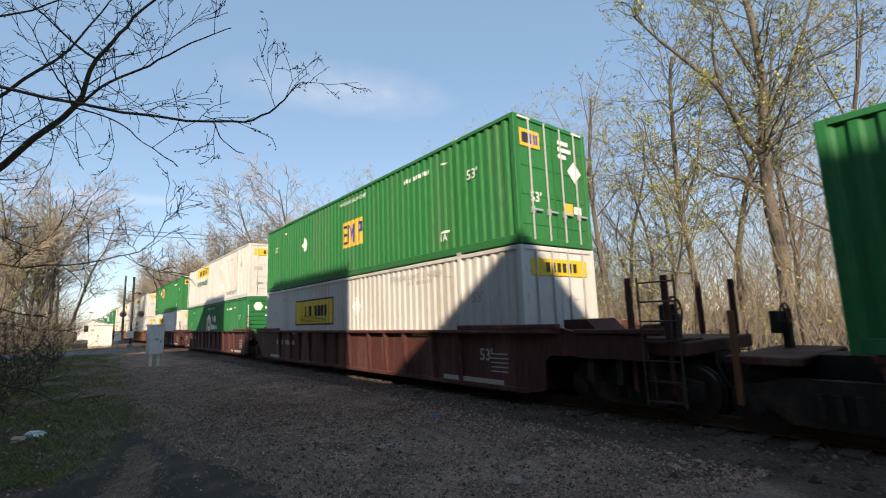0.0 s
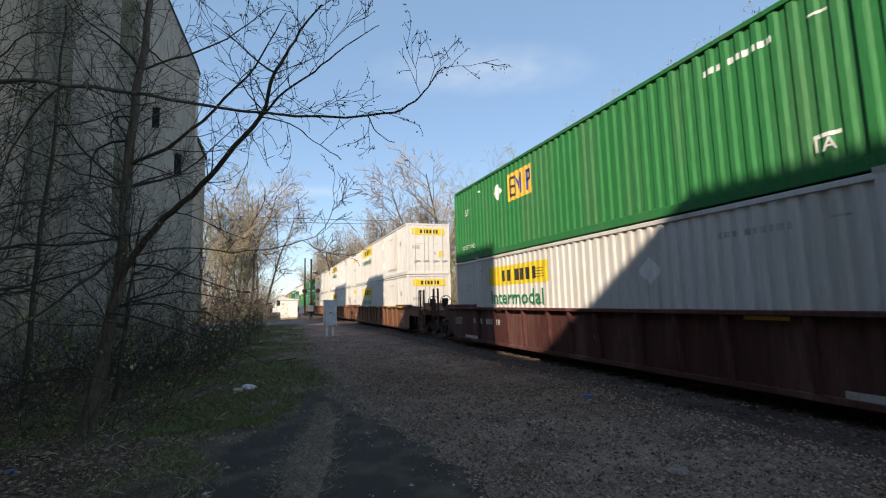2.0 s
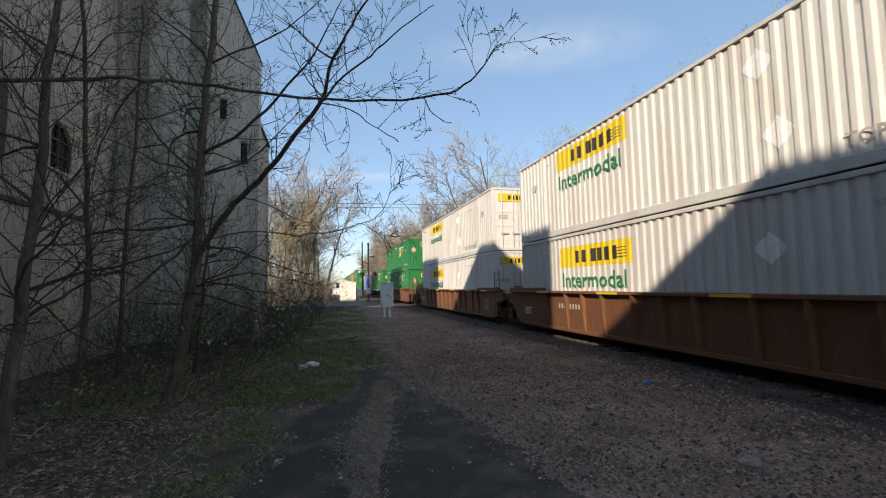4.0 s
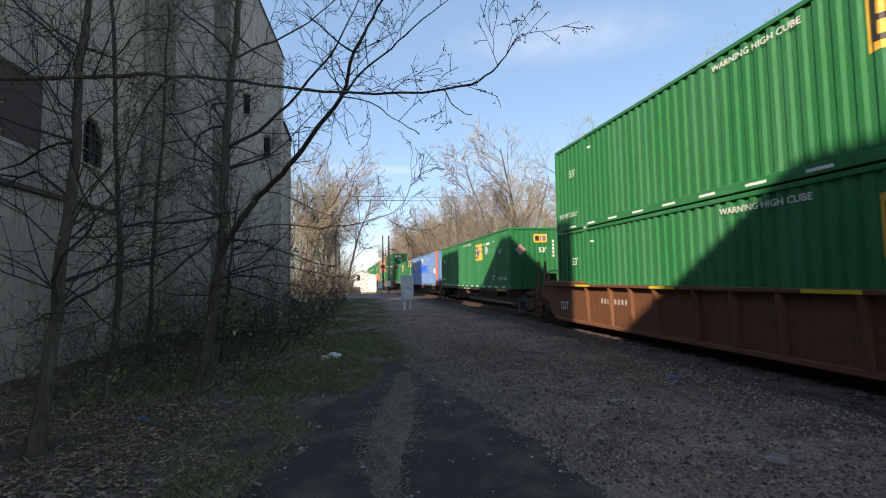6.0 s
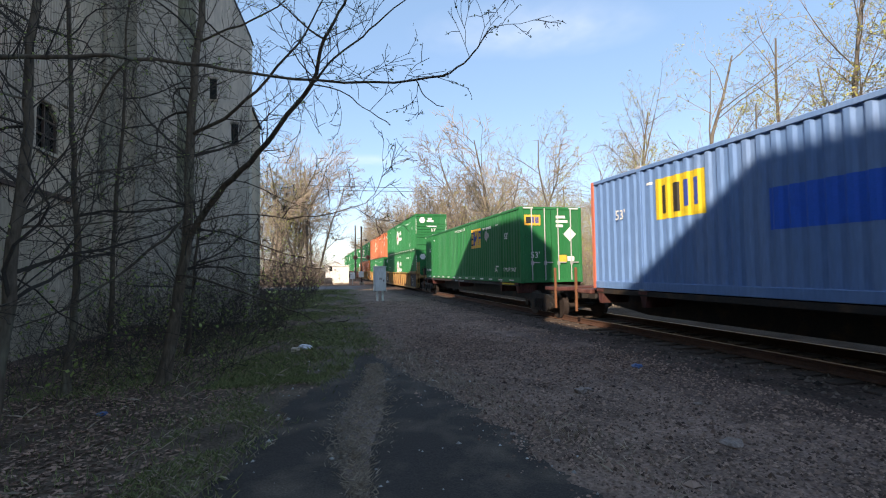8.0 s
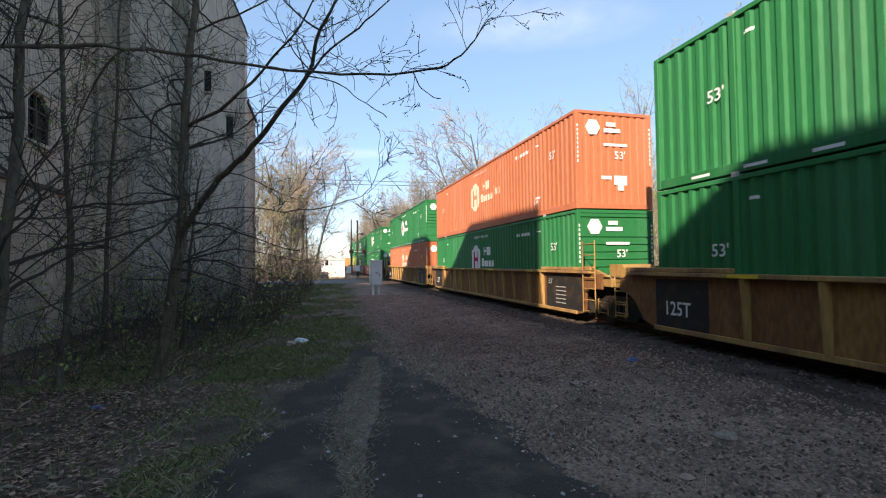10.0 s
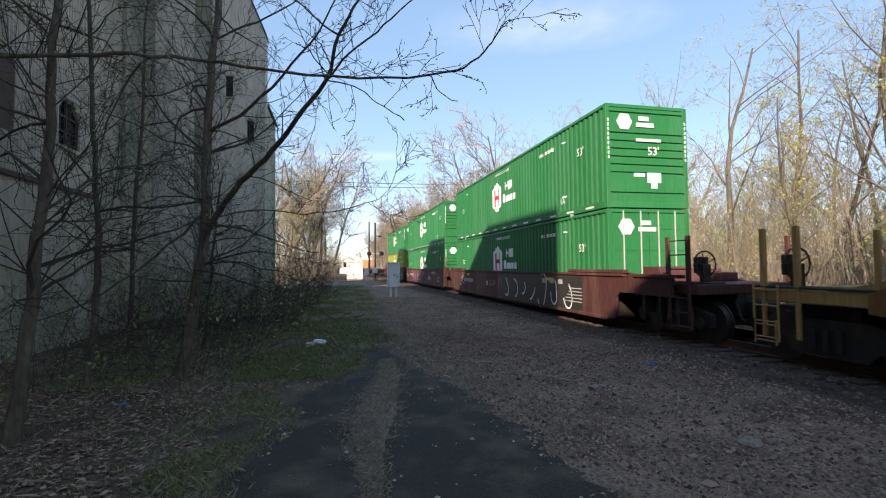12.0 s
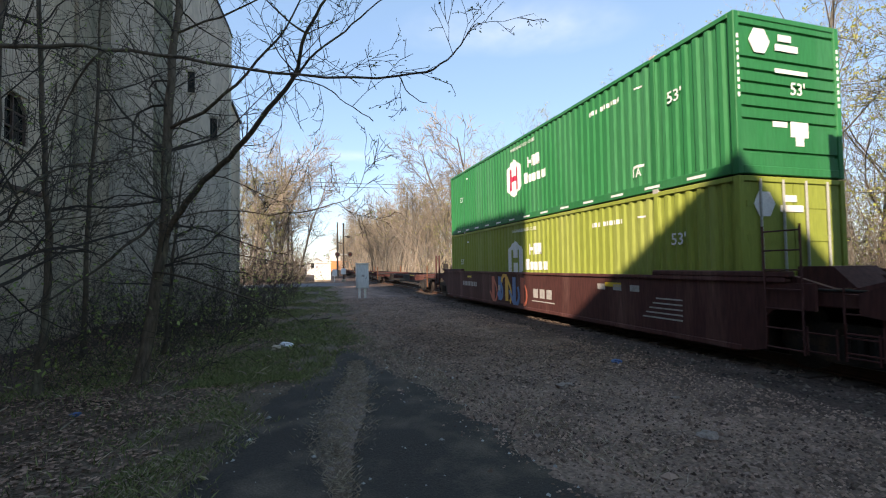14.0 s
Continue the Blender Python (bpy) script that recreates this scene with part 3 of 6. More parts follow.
def ribs(y0, y1):
    """Outer outline of a corrugated side between y0 and y1: pairs (y, depth inward)."""
    out = [(y0, 0.0)]
    k = int(y0 / PITCH) - 1
    while k * PITCH < y1 + PITCH:
        for f, d in ((0.0, 0.0), (0.32, 0.0), (0.5, DEEP), (0.82, DEEP)):
            y = (k + f) * PITCH
            if y0 < y < y1:
                out.append((y, d))
        k += 1
    for y in (y0, y1):
        u = (y / PITCH) % 1
        d = 0 if u <= 0.32 else DEEP * (u - 0.32) / 0.18 if u < 0.5 else DEEP if u <= 0.82 else DEEP * (1 - u) / 0.18
        if y == y0:
            out[0] = (y0, d)
        else:
            out.append((y1, d))
    return out


def side_panel():
    bm = bmesh.new()
    for a, b in ((0.1, 1.92), (2.04, 14.11), (14.23, CL - 0.1)):
        o = ribs(a, b)
        lo = [bm.verts.new((-CW + 0.02 + d, y, ZB)) for y, d in o]
        hi = [bm.verts.new((-CW + 0.02 + d, y, ZT)) for y, d in o]
        for k in range(len(o) - 1):
            bm.faces.new((lo[k], lo[k + 1], hi[k + 1], hi[k]))
    return bm


def far_panel():
    bm = side_panel()
    bm.transform(Matrix.Diagonal((-1, 1, 1, 1)))
    return bm


def decal(y0, y1, zlo, zhi):
    """A film that follows the ribs; zlo and zhi are heights or functions of y."""
    bm = bmesh.new()
    o = ribs(y0, y1)
    fine = []
    for (ya, da), (yb, db) in zip(o, o[1:]):
        for k in range(2):
            fine.append((ya + (yb - ya) * k / 2, da + (db - da) * k / 2))
    fine.append(o[-1])
    lo = [bm.verts.new((-CW + 0.016 + d, y, zlo(y) if callable(zlo) else zlo)) for y, d in fine]
    hi = [bm.verts.new((-CW + 0.016 + d, y, zhi(y) if callable(zhi) else zhi)) for y, d in fine]
    for k in range(len(fine) - 1):
        bm.faces.new((lo[k], lo[k + 1], hi[k + 1], hi[k]))
    return bm


def film(parent, material, y0, y1, zlo, zhi, lift=0.0, name="decal", label=""):
    bm = decal(y0, y1, zlo, zhi)
    bm.transform(Matrix.Translation((-lift, 0, 0)))
    return part(name, bm, material, parent, label)


def plate(parent, material, x0, x1, z0, z1, y=-0.006, name="decal"):
    return part(name, box(x0, x1, y - 0.003, y, z0, z1), material, parent)


def end_wall_corrugated():
    bm = bmesh.new()
    n = 0
    pts = []
    x = -CW + 0.13
    while x < CW - 0.13:
        pts += [(x, 0.02), (x + 0.11, 0.02), (x + 0.14, 0.055), (x + 0.22, 0.055)]
        x += 0.25
    pts = [p for p in pts if p[0] <= CW - 0.13] + [(CW - 0.13, 0.02)]
    lo = [bm.verts.new((a, b, 0.16)) for a, b in pts]
    hi = [bm.verts.new((a, b, CH - 0.1)) for a, b in pts]
    for k in range(len(pts) - 1):
        bm.faces.new((lo[k], lo[k + 1], hi[k + 1], hi[k]))
    return bm


def end_wall_grooved():
    bm = bmesh.new()
    cuts = [0.16, 0.42, 0.98, 1.2, 1.42, 1.64, 1.86, 2.08, 2.66, CH - 0.1]
    pts = [(cuts[0], 0.02)]
    for z in cuts[1:-1]:
        pts += [(z - 0.035, 0.02), (z - 0.02, 0.06), (z + 0.015, 0.06), (z + 0.03, 0.02)]
    pts.append((cuts[-1], 0.02))
    a = [bm.verts.new((-CW + 0.13, y, z)) for z, y in pts]
    b = [bm.verts.new((CW - 0.13, y, z)) for z, y in pts]
    for k in range(len(pts) - 1):
        bm.faces.new((a[k], b[k], b[k + 1], a[k + 1]))
    return bm


def door_leaf(s):
    bm = bmesh.new()
    x0, x1 = (-CW + 0.13, -0.012) if s < 0 else (0.012, CW - 0.13)
    bx(bm, x0, x1, 0.03, 0.07, 0.16, CH - 0.1)
    for z in (0.5, 1.15, 1.8, 2.4):
        bx(bm, x0 + 0.05, x1 - 0.05, 0.018, 0.03, z - 0.06, z + 0.06)
    return bm


def container(kind, paint, near, end, label, group="intermodal containers"):
    """kind: how the side is marked. near: where the near end is at the start. end: shape of the near end."""
    c = tagged(new("shipping_container"), label, "container", group)
    p = M[paint]
    put("side_wall", shared("side_wall_a", side_panel, p), c)
    put("side_wall", shared("side_wall_b", far_panel, p), c)
    put("roof", shared("roof", lambda: prism([(-CW + 0.03, CH - 0.06), (-CW + 0.03, CH - 0.02), (CW - 0.03, CH - 0.02), (CW - 0.03, CH - 0.06)], 0.03, CL - 0.03, "y"), p), c)
    put("underframe", shared("underframe", lambda: box(-CW + 0.05, CW - 0.05, 0.05, CL - 0.05, 0.02, 0.15), M["dark"]), c)
    post = shared("corner_post", lambda: box(-0.065, 0.065, -0.065, 0.065, 0.0, CH, 0.012), M["salmon"] if paint == "blue" else p)
    for sx in (-1, 1):
        for y in (0.065, CL - 0.065):
            put("corner_post", post, c, "salmon red corner post" if paint == "blue" else "", pose(sx * (CW - 0.065), y, 0))
        rail = shared("bottom_rail", lambda: box(-0.04, 0.04, 0.13, CL - 0.13, 0.01, ZB, 0.01), p)
        put("bottom_rail", rail, c, "", pose(sx * (CW - 0.04), 0, 0))
        put("top_rail", shared("top_rail", lambda: box(-0.035, 0.035, 0.13, CL - 0.13, ZT - 0.005, CH, 0.01), p), c, "", pose(sx * (CW - 0.036), 0, 0))
        for y in (1.98, 14.17):
            put("lifting_post", shared("lifting_post", lambda: box(-0.035, 0.035, -0.062, 0.062, 0.0, CH + 0.02, 0.008), p), c, "", pose(sx * (CW - 0.033), y, 0))
            cast = shared("casting", lambda: box(-0.05, 0.05, -0.085, 0.085, -0.02, 0.05, 0.01), M["gray_let"])
            for z in (CH - 0.015, 0.0):
                put("corner_casting", cast, c, "", pose(sx * (CW - 0.046), y, z))
    put("header", shared("header", lambda: box(-CW + 0.13, CW - 0.13, 0.0, 0.08, CH - 0.1, CH, 0.01), p), c)
    put("sill", shared("sill", lambda: box(-CW + 0.13, CW - 0.13, 0.0, 0.08, 0.01, 0.16, 0.01), p), c)
    back = pose(0, CL, 0, 0, 0, 180)
    if end == "doors":
        for s in (-1, 1):
            d = put("door", shared("door_leaf" + "ab"[s > 0], lambda: door_leaf(s), p), c)
            for x in (0.28, 0.82):
                put("lock_rod", shared("lock_rod", lambda: rod(bmesh.new(), (0, 0, 0.1), (0, 0, CH - 0.05), 0.022, 8), M["steel"]), d, "", pose(s * x, -0.005, 0))
                put("lock_handle", shared("lock_handle", lambda: bx(box(-0.02, 0.3, -0.03, -0.012, 0.75, 0.79), -0.05, 0.05, -0.02, 0.02, 0.68, 0.83), M["steel"]), d, "", pose(s * x, -0.005, 0))
        put("end_wall", shared("end_corr", end_wall_corrugated, p), c, "", back)
    else:
        put("end_wall", shared("end_corr" if end == "corr" else "end_groove", end_wall_corrugated if end == "corr" else end_wall_grooved, p), c)
        for s in (-1, 1):
            put("door", shared("door_leaf" + "ab"[s > 0], lambda: door_leaf(s), p), c, "", back)
    mark(kind, paint, c, end)
    MOVERS.append((c, near))
    return c


def stencil(c, ink="letter", tape=False, far=(15.1, 1.75)):
    """Small lettering that every long container carries."""
    side_text("53'", M[ink], c, -CW - 0.004 + 0.016, 1.6, 1.75, 0.25)
    side_text("53'", M[ink], c, -CW - 0.004 + 0.016, far[0], far[1], 0.25)
    film(c, M[ink], 2.35, 2.6, 2.4, 2.44, name="stencil_bar")
    for k in range(9):
        film(c, M[ink], 3.1 + k * 0.13 + (0.1 if k > 5 else 0), 3.19 + k * 0.13 + (0.1 if k > 5 else 0), 2.33, 2.44, name="stencil_bar")
    film(c, M[ink], 2.35, 2.7, 0.62, 0.68, name="stencil_bar")
    film(c, M[ink], 13.75, 13.95, 2.42, 2.48, name="stencil_bar")
    side_text("1A", M[ink], c, -CW + 0.01, 2.72, 0.42, 0.2)
    if tape:
        dash = shared("reflector", lambda: box(-0.004, 0.0, -0.22, 0.22, 0.07, 0.125), M["letter"])
        for i in range(13):
            put("reflector", dash, c, "", pose(-CW - 0.001, 0.9 + i * 1.17, 0))


def maple(c, y, z, s=1.0):
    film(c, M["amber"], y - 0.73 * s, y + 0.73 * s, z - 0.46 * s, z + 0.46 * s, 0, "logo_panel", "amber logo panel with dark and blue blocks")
    for a, b, ink in ((0.66, 0.58, "black"), (0.28, 0.2, "navy"), (-0.08, -0.16, "navy"), (-0.44, -0.52, "navy")):
        film(c, M[ink], y + b * s, y + a * s, z - 0.33 * s, z + 0.33 * s, 0.004, "logo_block")
    for dz in (-0.29, 0.0, 0.29):
        film(c, M["black"], y + 0.3 * s, y + 0.58 * s, z + (dz - 0.045) * s, z + (dz + 0.045) * s, 0.004, "logo_block")
    film(c, M["navy"], y - 0.16 * s, y + 0.2 * s, lambda t: z + s * (0.26 - 0.5 * (1 - abs(t - y - 0.02) / (0.18 * s))), lambda t: z + s * (0.33 - 0.3 * (1 - abs(t - y - 0.02) / (0.18 * s))), 0.004, "logo_block")
    film(c, M["navy"], y - 0.7 * s, y - 0.44 * s, z + 0.22 * s, z + 0.32 * s, 0.004, "logo_block")
    film(c, M["navy"], y - 0.7 * s, y - 0.44 * s, z - 0.04 * s, z + 0.05 * s, 0.004, "logo_block")
    film(c, M["navy"], y - 0.71 * s, y - 0.63 * s, z - 0.02 * s, z + 0.3 * s, 0.004, "logo_block")


def word_blocks(c, ink, y, z, h, widths, lift=0.0, gap=0.09):
    """A brand word shown only as plain blocks of its size; y is its left end."""
    for w in widths:
        if w > 0:
            film(c, M[ink], y - w, y, z, z + h, lift, "word_block")
        y -= abs(w) + gap


def hive(c, ink="letter", heart="crimson"):
    """A six-sided badge with two upright bars and a cross bar, and two lines of word blocks."""
    y, z, hw, hh = 8.92, 1.56, 0.62, 0.7

    def top(t):
        return z + hh - abs(t - y) / hw * hh * 0.48

    def low(t):
        return z - hh + abs(t - y) / hw * hh * 0.48
    film(c, M[ink], y - hw, y + hw, low, top, 0, "badge", "white six-sided badge")
    for a, b, lo, hi in ((0.16, 0.34, -0.42, 0.36), (-0.34, -0.16, -0.42, 0.36), (-0.16, 0.16, -0.1, 0.08)):
        film(c, M[heart], y + a, y + b, z + lo, z + hi, 0.004, "badge_bar")
    word_blocks(c, ink, 7.86, 1.72, 0.36, (0.12, -0.02, 0.1, 0.12, 0.22), 0, 0.055)
    film(c, M[ink], 7.58, 7.86, 1.86, 1.96, 0, "word_block")
    film(c, M[ink], 7.02, 7.3, 1.72, 1.8, 0, "word_block")
    word_blocks(c, ink, 8.16, 1.22, 0.36, (0.34,), 0)
    word_blocks(c, ink, 7.76, 1.22, 0.26, (0.14, 0.28, 0.24, 0.26), 0, 0.07)
    if heart == "orange":
        word_blocks(c, ink, 6.5, 1.34, 0.36, (0.1,), 0)
        word_blocks(c, ink, 6.33, 1.34, 0.27, (0.24, 0.2), 0, 0.07)
    side_text("WARNING HIGH CUBE", M[ink], c, -CW + 0.012, 9.1, 2.52, 0.12, 1.8)


def hauler(c, z, yellow="yellow", bordered=False, words=True):
    """A yellow panel with dark word blocks, and the word below it."""
    if bordered:
        film(c, M["black"], 8.98, 12.52, 1.33, 2.32, 0, "logo_border")
        film(c, M[yellow], 9.04, 12.46, 1.39, 2.26, 0.004, "logo_panel", "yellow logo panel with a black border")
        for k in range(5):
            film(c, M["black"], 9.5, 12.0, 1.46 + k * 0.05, 1.475 + k * 0.05, 0.008, "logo_line")
        word_blocks(c, "black", 11.55, 1.68, 0.38, (0.2, -0.03, 0.2, -0.08, 0.22, 0.22, 0.22, 0.2), 0.01, 0.1)
        return
    film(c, M[yellow], 9.58, 13.22, z, z + 0.62, 0, "logo_panel", "yellow logo panel with dark word blocks")
    word_blocks(c, "black", 12.3, z + 0.12, 0.36, (0.2, -0.02, 0.22, -0.06, 0.23, 0.22, 0.24, 0.22), 0.004, 0.1)
    for k in range(4):
        film(c, M["black"], 9.75, 10.2, z + 0.16 + k * 0.08, z + 0.18 + k * 0.08, 0.004, "logo_line")
    if words:
        side_text("Intermodal", M["teal"], c, -CW + 0.008, 13.1, z - 0.6, 0.46, 3.3)


def ring_tag(c, y, z, s=0.3, ink="letter"):
    """A placard holder: a square on its corner."""
    film(c, M[ink], y - s, y + s, lambda t: z - s + abs(t - y), lambda t: z + s - abs(t - y), 0.004, "placard_holder")


def mark(kind, paint, c, end):
    if kind == "plain":
        stencil(c)
    elif kind == "amber_old":
        stencil(c)
        maple(c, 7.52, 1.45, 0.97)
        ring_tag(c, 11.6, 1.65)
        side_text("WARNING HIGH CUBE", M["letter"], c, -CW + 0.012, 8.4, 2.5, 0.13, 1.9)
    elif kind == "amber_far":
        stencil(c)
        maple(c, 10.9, 2.05, 0.97)
        ring_tag(c, 12.35, 2.1)
        side_text("TOP LIFT ONLY", M["letter"], c, -CW + 0.012, 15.5, 0.44, 0.16, 1.3)
    elif kind == "amber_new":
        stencil(c, tape=True)
        maple(c, 5.25, 2.02, 1.0)
        ring_tag(c, 3.75, 2.05, 0.3, "gray_let")
        side_text("WARNING HIGH CUBE", M["letter"], c, -CW + 0.012, 8.8, 2.55, 0.13, 1.9)
        side_text("TOP LIFT ONLY", M["letter"], c, -CW + 0.012, 1.75, 0.44, 0.16, 1.3)
        side_text("TOP LIFT ONLY", M["letter"], c, -CW + 0.012, 15.9, 0.44, 0.16, 1.3)
    elif kind == "hive":
        stencil(c, tape=paint == "green", far=(14.75, 1.45))
        hive(c, "cream" if paint == "orange" else "letter", "crimson" if paint == "green" else paint)
    elif kind == "hauler_high":
        stencil(c, "gray_let")
        hauler(c, 2.05)
        side_text("TOP LIFT ONLY", M["gray_let"], c, -CW + 0.012, 4.6, 0.35, 0.2, 2.0)
        ring_tag(c, 5.9, 2.2)
        ring_tag(c, 5.6, 0.9)
    elif kind == "hauler_low":
        stencil(c, "gray_let")
        hauler(c, 1.86)
        ring_tag(c, 5.9, 1.9)
    elif kind == "hauler_boxed":
        stencil(c, "gray_let")
        hauler(c, 1.86, bordered=True)
        ring_tag(c, 7.2, 1.9, 0.32)
        side_text("STACK LIMIT 3 HIGH", M["gray_let"], c, -CW + 0.012, 5.1, 2.5, 0.14, 2.4)
    elif kind == "blue":
        stencil(c)
        film(c, M["blue_band"], 4.85, 10.95, 1.15, 1.85, 0, "blue_band", "bright blue band")
        film(c, M["blue_band"], 2.6, 3.6, 2.32, 2.48, 0.004, "blue_band")
        film(c, M["yellow"], 12.25, 13.65, 1.6, 2.5, 0, "logo_panel", "yellow logo panel with dark blocks")
        word_blocks(c, "black", 13.45, 1.72, 0.62, (0.14, 0.2), 0.004, 0.18)
        word_blocks(c, "navy", 12.82, 1.8, 0.55, (0.14, 0.14), 0.004, 0.12)
        film(c, M["letter"], 7.7, 8.15, 2.2, 2.58, 0, "notice")
        film(c, M["letter"], 0.6, 1.4, 1.05, 1.45, 0.002, "notice")
        side_text("110", M["black"], c, -CW + 0.006, 1.35, 1.15, 0.22)
    # near end
    if kind == "hive":
        y, x, z = -0.004 if end != "doors" else 0.012, -0.72, 2.4
        bm = bmesh.new()
        bmesh.ops.create_cone(bm, cap_ends=True, segments=6, radius1=0.25, radius2=0.25, depth=0.006, matrix=Matrix.Translation((x, y, z)) @ Matrix.Rotation(radians(90), 4, "X") @ Matrix.Rotation(radians(30), 4, "Z"))
        part("badge", bm, M["letter"], c)
        for a, b, h0, h1 in ((-0.3, 0.02, 0.05, 0.17), (-0.38, 0.18, -0.13, -0.01)):
            plate(c, M["letter"], x + 0.75 + a, x + 0.75 + b, z + h0, z + h1, y, "word_block")
        if end != "doors":
            plate(c, M["letter"], -0.35, 0.45, 1.87, 1.95, 0.012, "stencil_bar")
            end_text("53'", M["letter"], c, 0.0, 0.01, 1.5, 0.24)
            plate(c, M["letter"], -0.02, 0.42, 0.72, 1.0, 0.014, "notice")
            plate(c, M["letter"], 0.1, 0.3, 0.56, 0.72, 0.014, "notice")
            plate(c, M["letter"], -0.45, -0.1, 0.88, 0.98, 0.014, "notice")
            for sx in (-1, 1):
                for k in range(9):
                    plate(c, M["letter"], sx * 1.225 - 0.022, sx * 1.225 + 0.022, 1.35 + k * 0.13, 1.43 + k * 0.13, -0.002, "stencil_bar")
    elif kind.startswith("hauler"):
        plate(c, M["yellow"], -0.98, 0.98, 2.25, 2.62, 0.012, "logo_panel")
        for k in range(6):
            plate(c, M["black"], -0.5 + k * 0.19, -0.37 + k * 0.19, 2.33, 2.54, 0.008, "word_block")
        if kind != "hauler_boxed":
            plate(c, M["gray_let"], -0.98, -0.55, 1.46, 1.64, 0.012, "notice")
        plate(c, M["gray_let"], 0.28, 0.44, 1.12, 1.28, 0.012, "notice")
        plate(c, M["amber"], 0.62, 0.9, 0.98, 1.32, 0.012, "notice")
    elif kind.startswith("amber"):
        fx = -0.78 if end == "doors" else 0.25
        yy = 0.01
        plate(c, M["amber"], fx - 0.33, fx + 0.33, 2.18, 2.58, yy, "logo_panel")
        for a, b, ink in ((-0.26, -0.2, "black"), (-0.2, -0.06, "black"), (0.0, 0.06, "navy"), (0.12, 0.18, "navy"), (0.2, 0.26, "navy")):
            plate(c, M[ink], fx + a, fx + b, 2.26, 2.5, yy - 0.004, "logo_block")
        end_text("53'", M["letter"], c, fx - 0.1, yy - 0.004, 1.72 if end != "doors" else 0.95, 0.24)
        bm = box(-0.19, 0.19, yy - 0.004, yy, -0.19, 0.19)
        bm.transform(Matrix.Translation((-0.75 if end != "doors" else 0.78, 0, 1.85)) @ Matrix.Rotation(radians(45), 4, "Y"))
        part("placard_holder", bm, M["letter"] if end == "doors" else M["faded_pink"], c)
        if end == "doors":
            for k, w in enumerate((0.4, 0.5, 0.3)):
                plate(c, M["letter"], 0.2, 0.2 + w, 2.46 - k * 0.17, 2.56 - k * 0.17, yy, "stencil_bar")
            plate(c, M["amber"], 0.28, 0.62, 0.78, 1.05, yy, "notice")
            plate(c, M["letter"], 0.66, 0.95, 0.82, 1.0, yy, "notice")
            for s in (-1, 1):
                plate(c, M["letter"], s * 0.95 - 0.2, s * 0.95 + 0.2, CH - 0.07, CH - 0.03, -0.001, "reflector")
        else:
            for k in range(5):
                plate(c, M["letter"], 0.85, 0.93, 1.5 + k * 0.17, 1.62 + k * 0.17, yy, "stencil_bar")
                plate(c, M["letter"], 1.2, 1.26, 0.9 + k * 0.3, 1.12 + k * 0.3, -0.002, "stencil_bar")
            plate(c, M["letter"], 0.6, 0.95, 0.4, 0.62, yy, "notice")
            plate(c, M["black"], -0.62, -0.52, 0.9, 1.2, yy, "vent")
    elif kind == "blue":
        end_text("53'", M["letter"], c, -0.3, 0.01, 1.85, 0.36)
        plate(c, M["letter"], -0.3, 0.2, 1.32, 1.62, 0.014, "notice")
        end_text("110", M["black"], c, -0.24, 0.008, 1.38, 0.2)
        plate(c, M["letter"], -0.25, 0.15, 0.7, 0.92, 0.014, "notice")
        plate(c, M["steel"], -0.55, -0.47, 0.7, 1.05, 0.014, "vent")
        bm = box(-CW - 0.03, -CW + 0.15, -0.02, 0.16, -0.05, CH + 0.06, 0.02)
        part("post_cover", bm, M["salmon"], c, "salmon red post cover")


# ---- railway cars ----
def wheelset():
    bm = bmesh.new()
    rot = Matrix.Rotation(radians(90), 4, "Y")
    for sx in (-0.7535, 0.7535):
        bmesh.ops.create_cone(bm, cap_ends=True, segments=24, radius1=0.42, radius2=0.42, depth=0.13, matrix=Matrix.Translation((sx, 0, 0)) @ rot)
        bmesh.ops.create_cone(bm, cap_ends=True, segments=24, radius1=0.45, radius2=0.45, depth=0.03, matrix=Matrix.Translation((sx - math.copysign(0.08, sx), 0, 0)) @ rot)
        bmesh.ops.create_cone(bm, cap_ends=True, segments=12, radius1=0.13, radius2=0.1, depth=0.2, matrix=Matrix.Translation((sx, 0, 0)) @ rot)
    rod(bm, (-1.0, 0, 0), (1.0, 0, 0), 0.075, 10)
    return bm


def side_frame():
    out = [(-1.15, 0.36), (-1.15, 0.62), (-0.55, 0.78), (0.55, 0.78), (1.15, 0.62), (1.15, 0.36), (0.72, 0.36), (0.55, 0.2), (-0.55, 0.2), (-0.72, 0.36)]
    bm = prism(out, -0.07, 0.07)
    for y in (-0.89, 0.89):
        rod(bm, (-0.13, y, 0.42), (0.13, y, 0.42), 0.12, 10)
    for y in (-0.2, 0.0, 0.2):
        rod(bm, (-0.1, y, 0.3), (-0.1, y, 0.62), 0.055, 8)
    return bm


def truck(car, y):
    t = put("truck", shared("bolster", lambda: box(-1.0, 1.0, -0.2, 0.2, 0.4, 0.72, 0.03), M["dark"]), car, "grimy four-wheel truck", pose(0, y, 0.02 + RAIL_TOP - 0.16))
    for dy in (-0.89, 0.89):
        put("wheelset", shared("wheelset", wheelset, M["wheel"]), t, "", pose(0, dy, 0.42 + RAIL_TOP - 0.06 - 0.14))
    for sx in (-1, 1):
        put("side_frame", shared("side_frame", side_frame, M["dark"]), t, "", pose(sx * 1.0, 0, 0))


def ladder(high=1.0, wide=0.5, n=4):
    bm = bmesh.new()
    for y in (0, wide):
        rod(bm, (0, y, 0), (0, y, high), 0.018)
    for k in range(n):
        rod(bm, (0, 0, 0.06 + k * (high - 0.15) / (n - 1)), (0, wide, 0.06 + k * (high - 0.15) / (n - 1)), 0.013)
    return bm


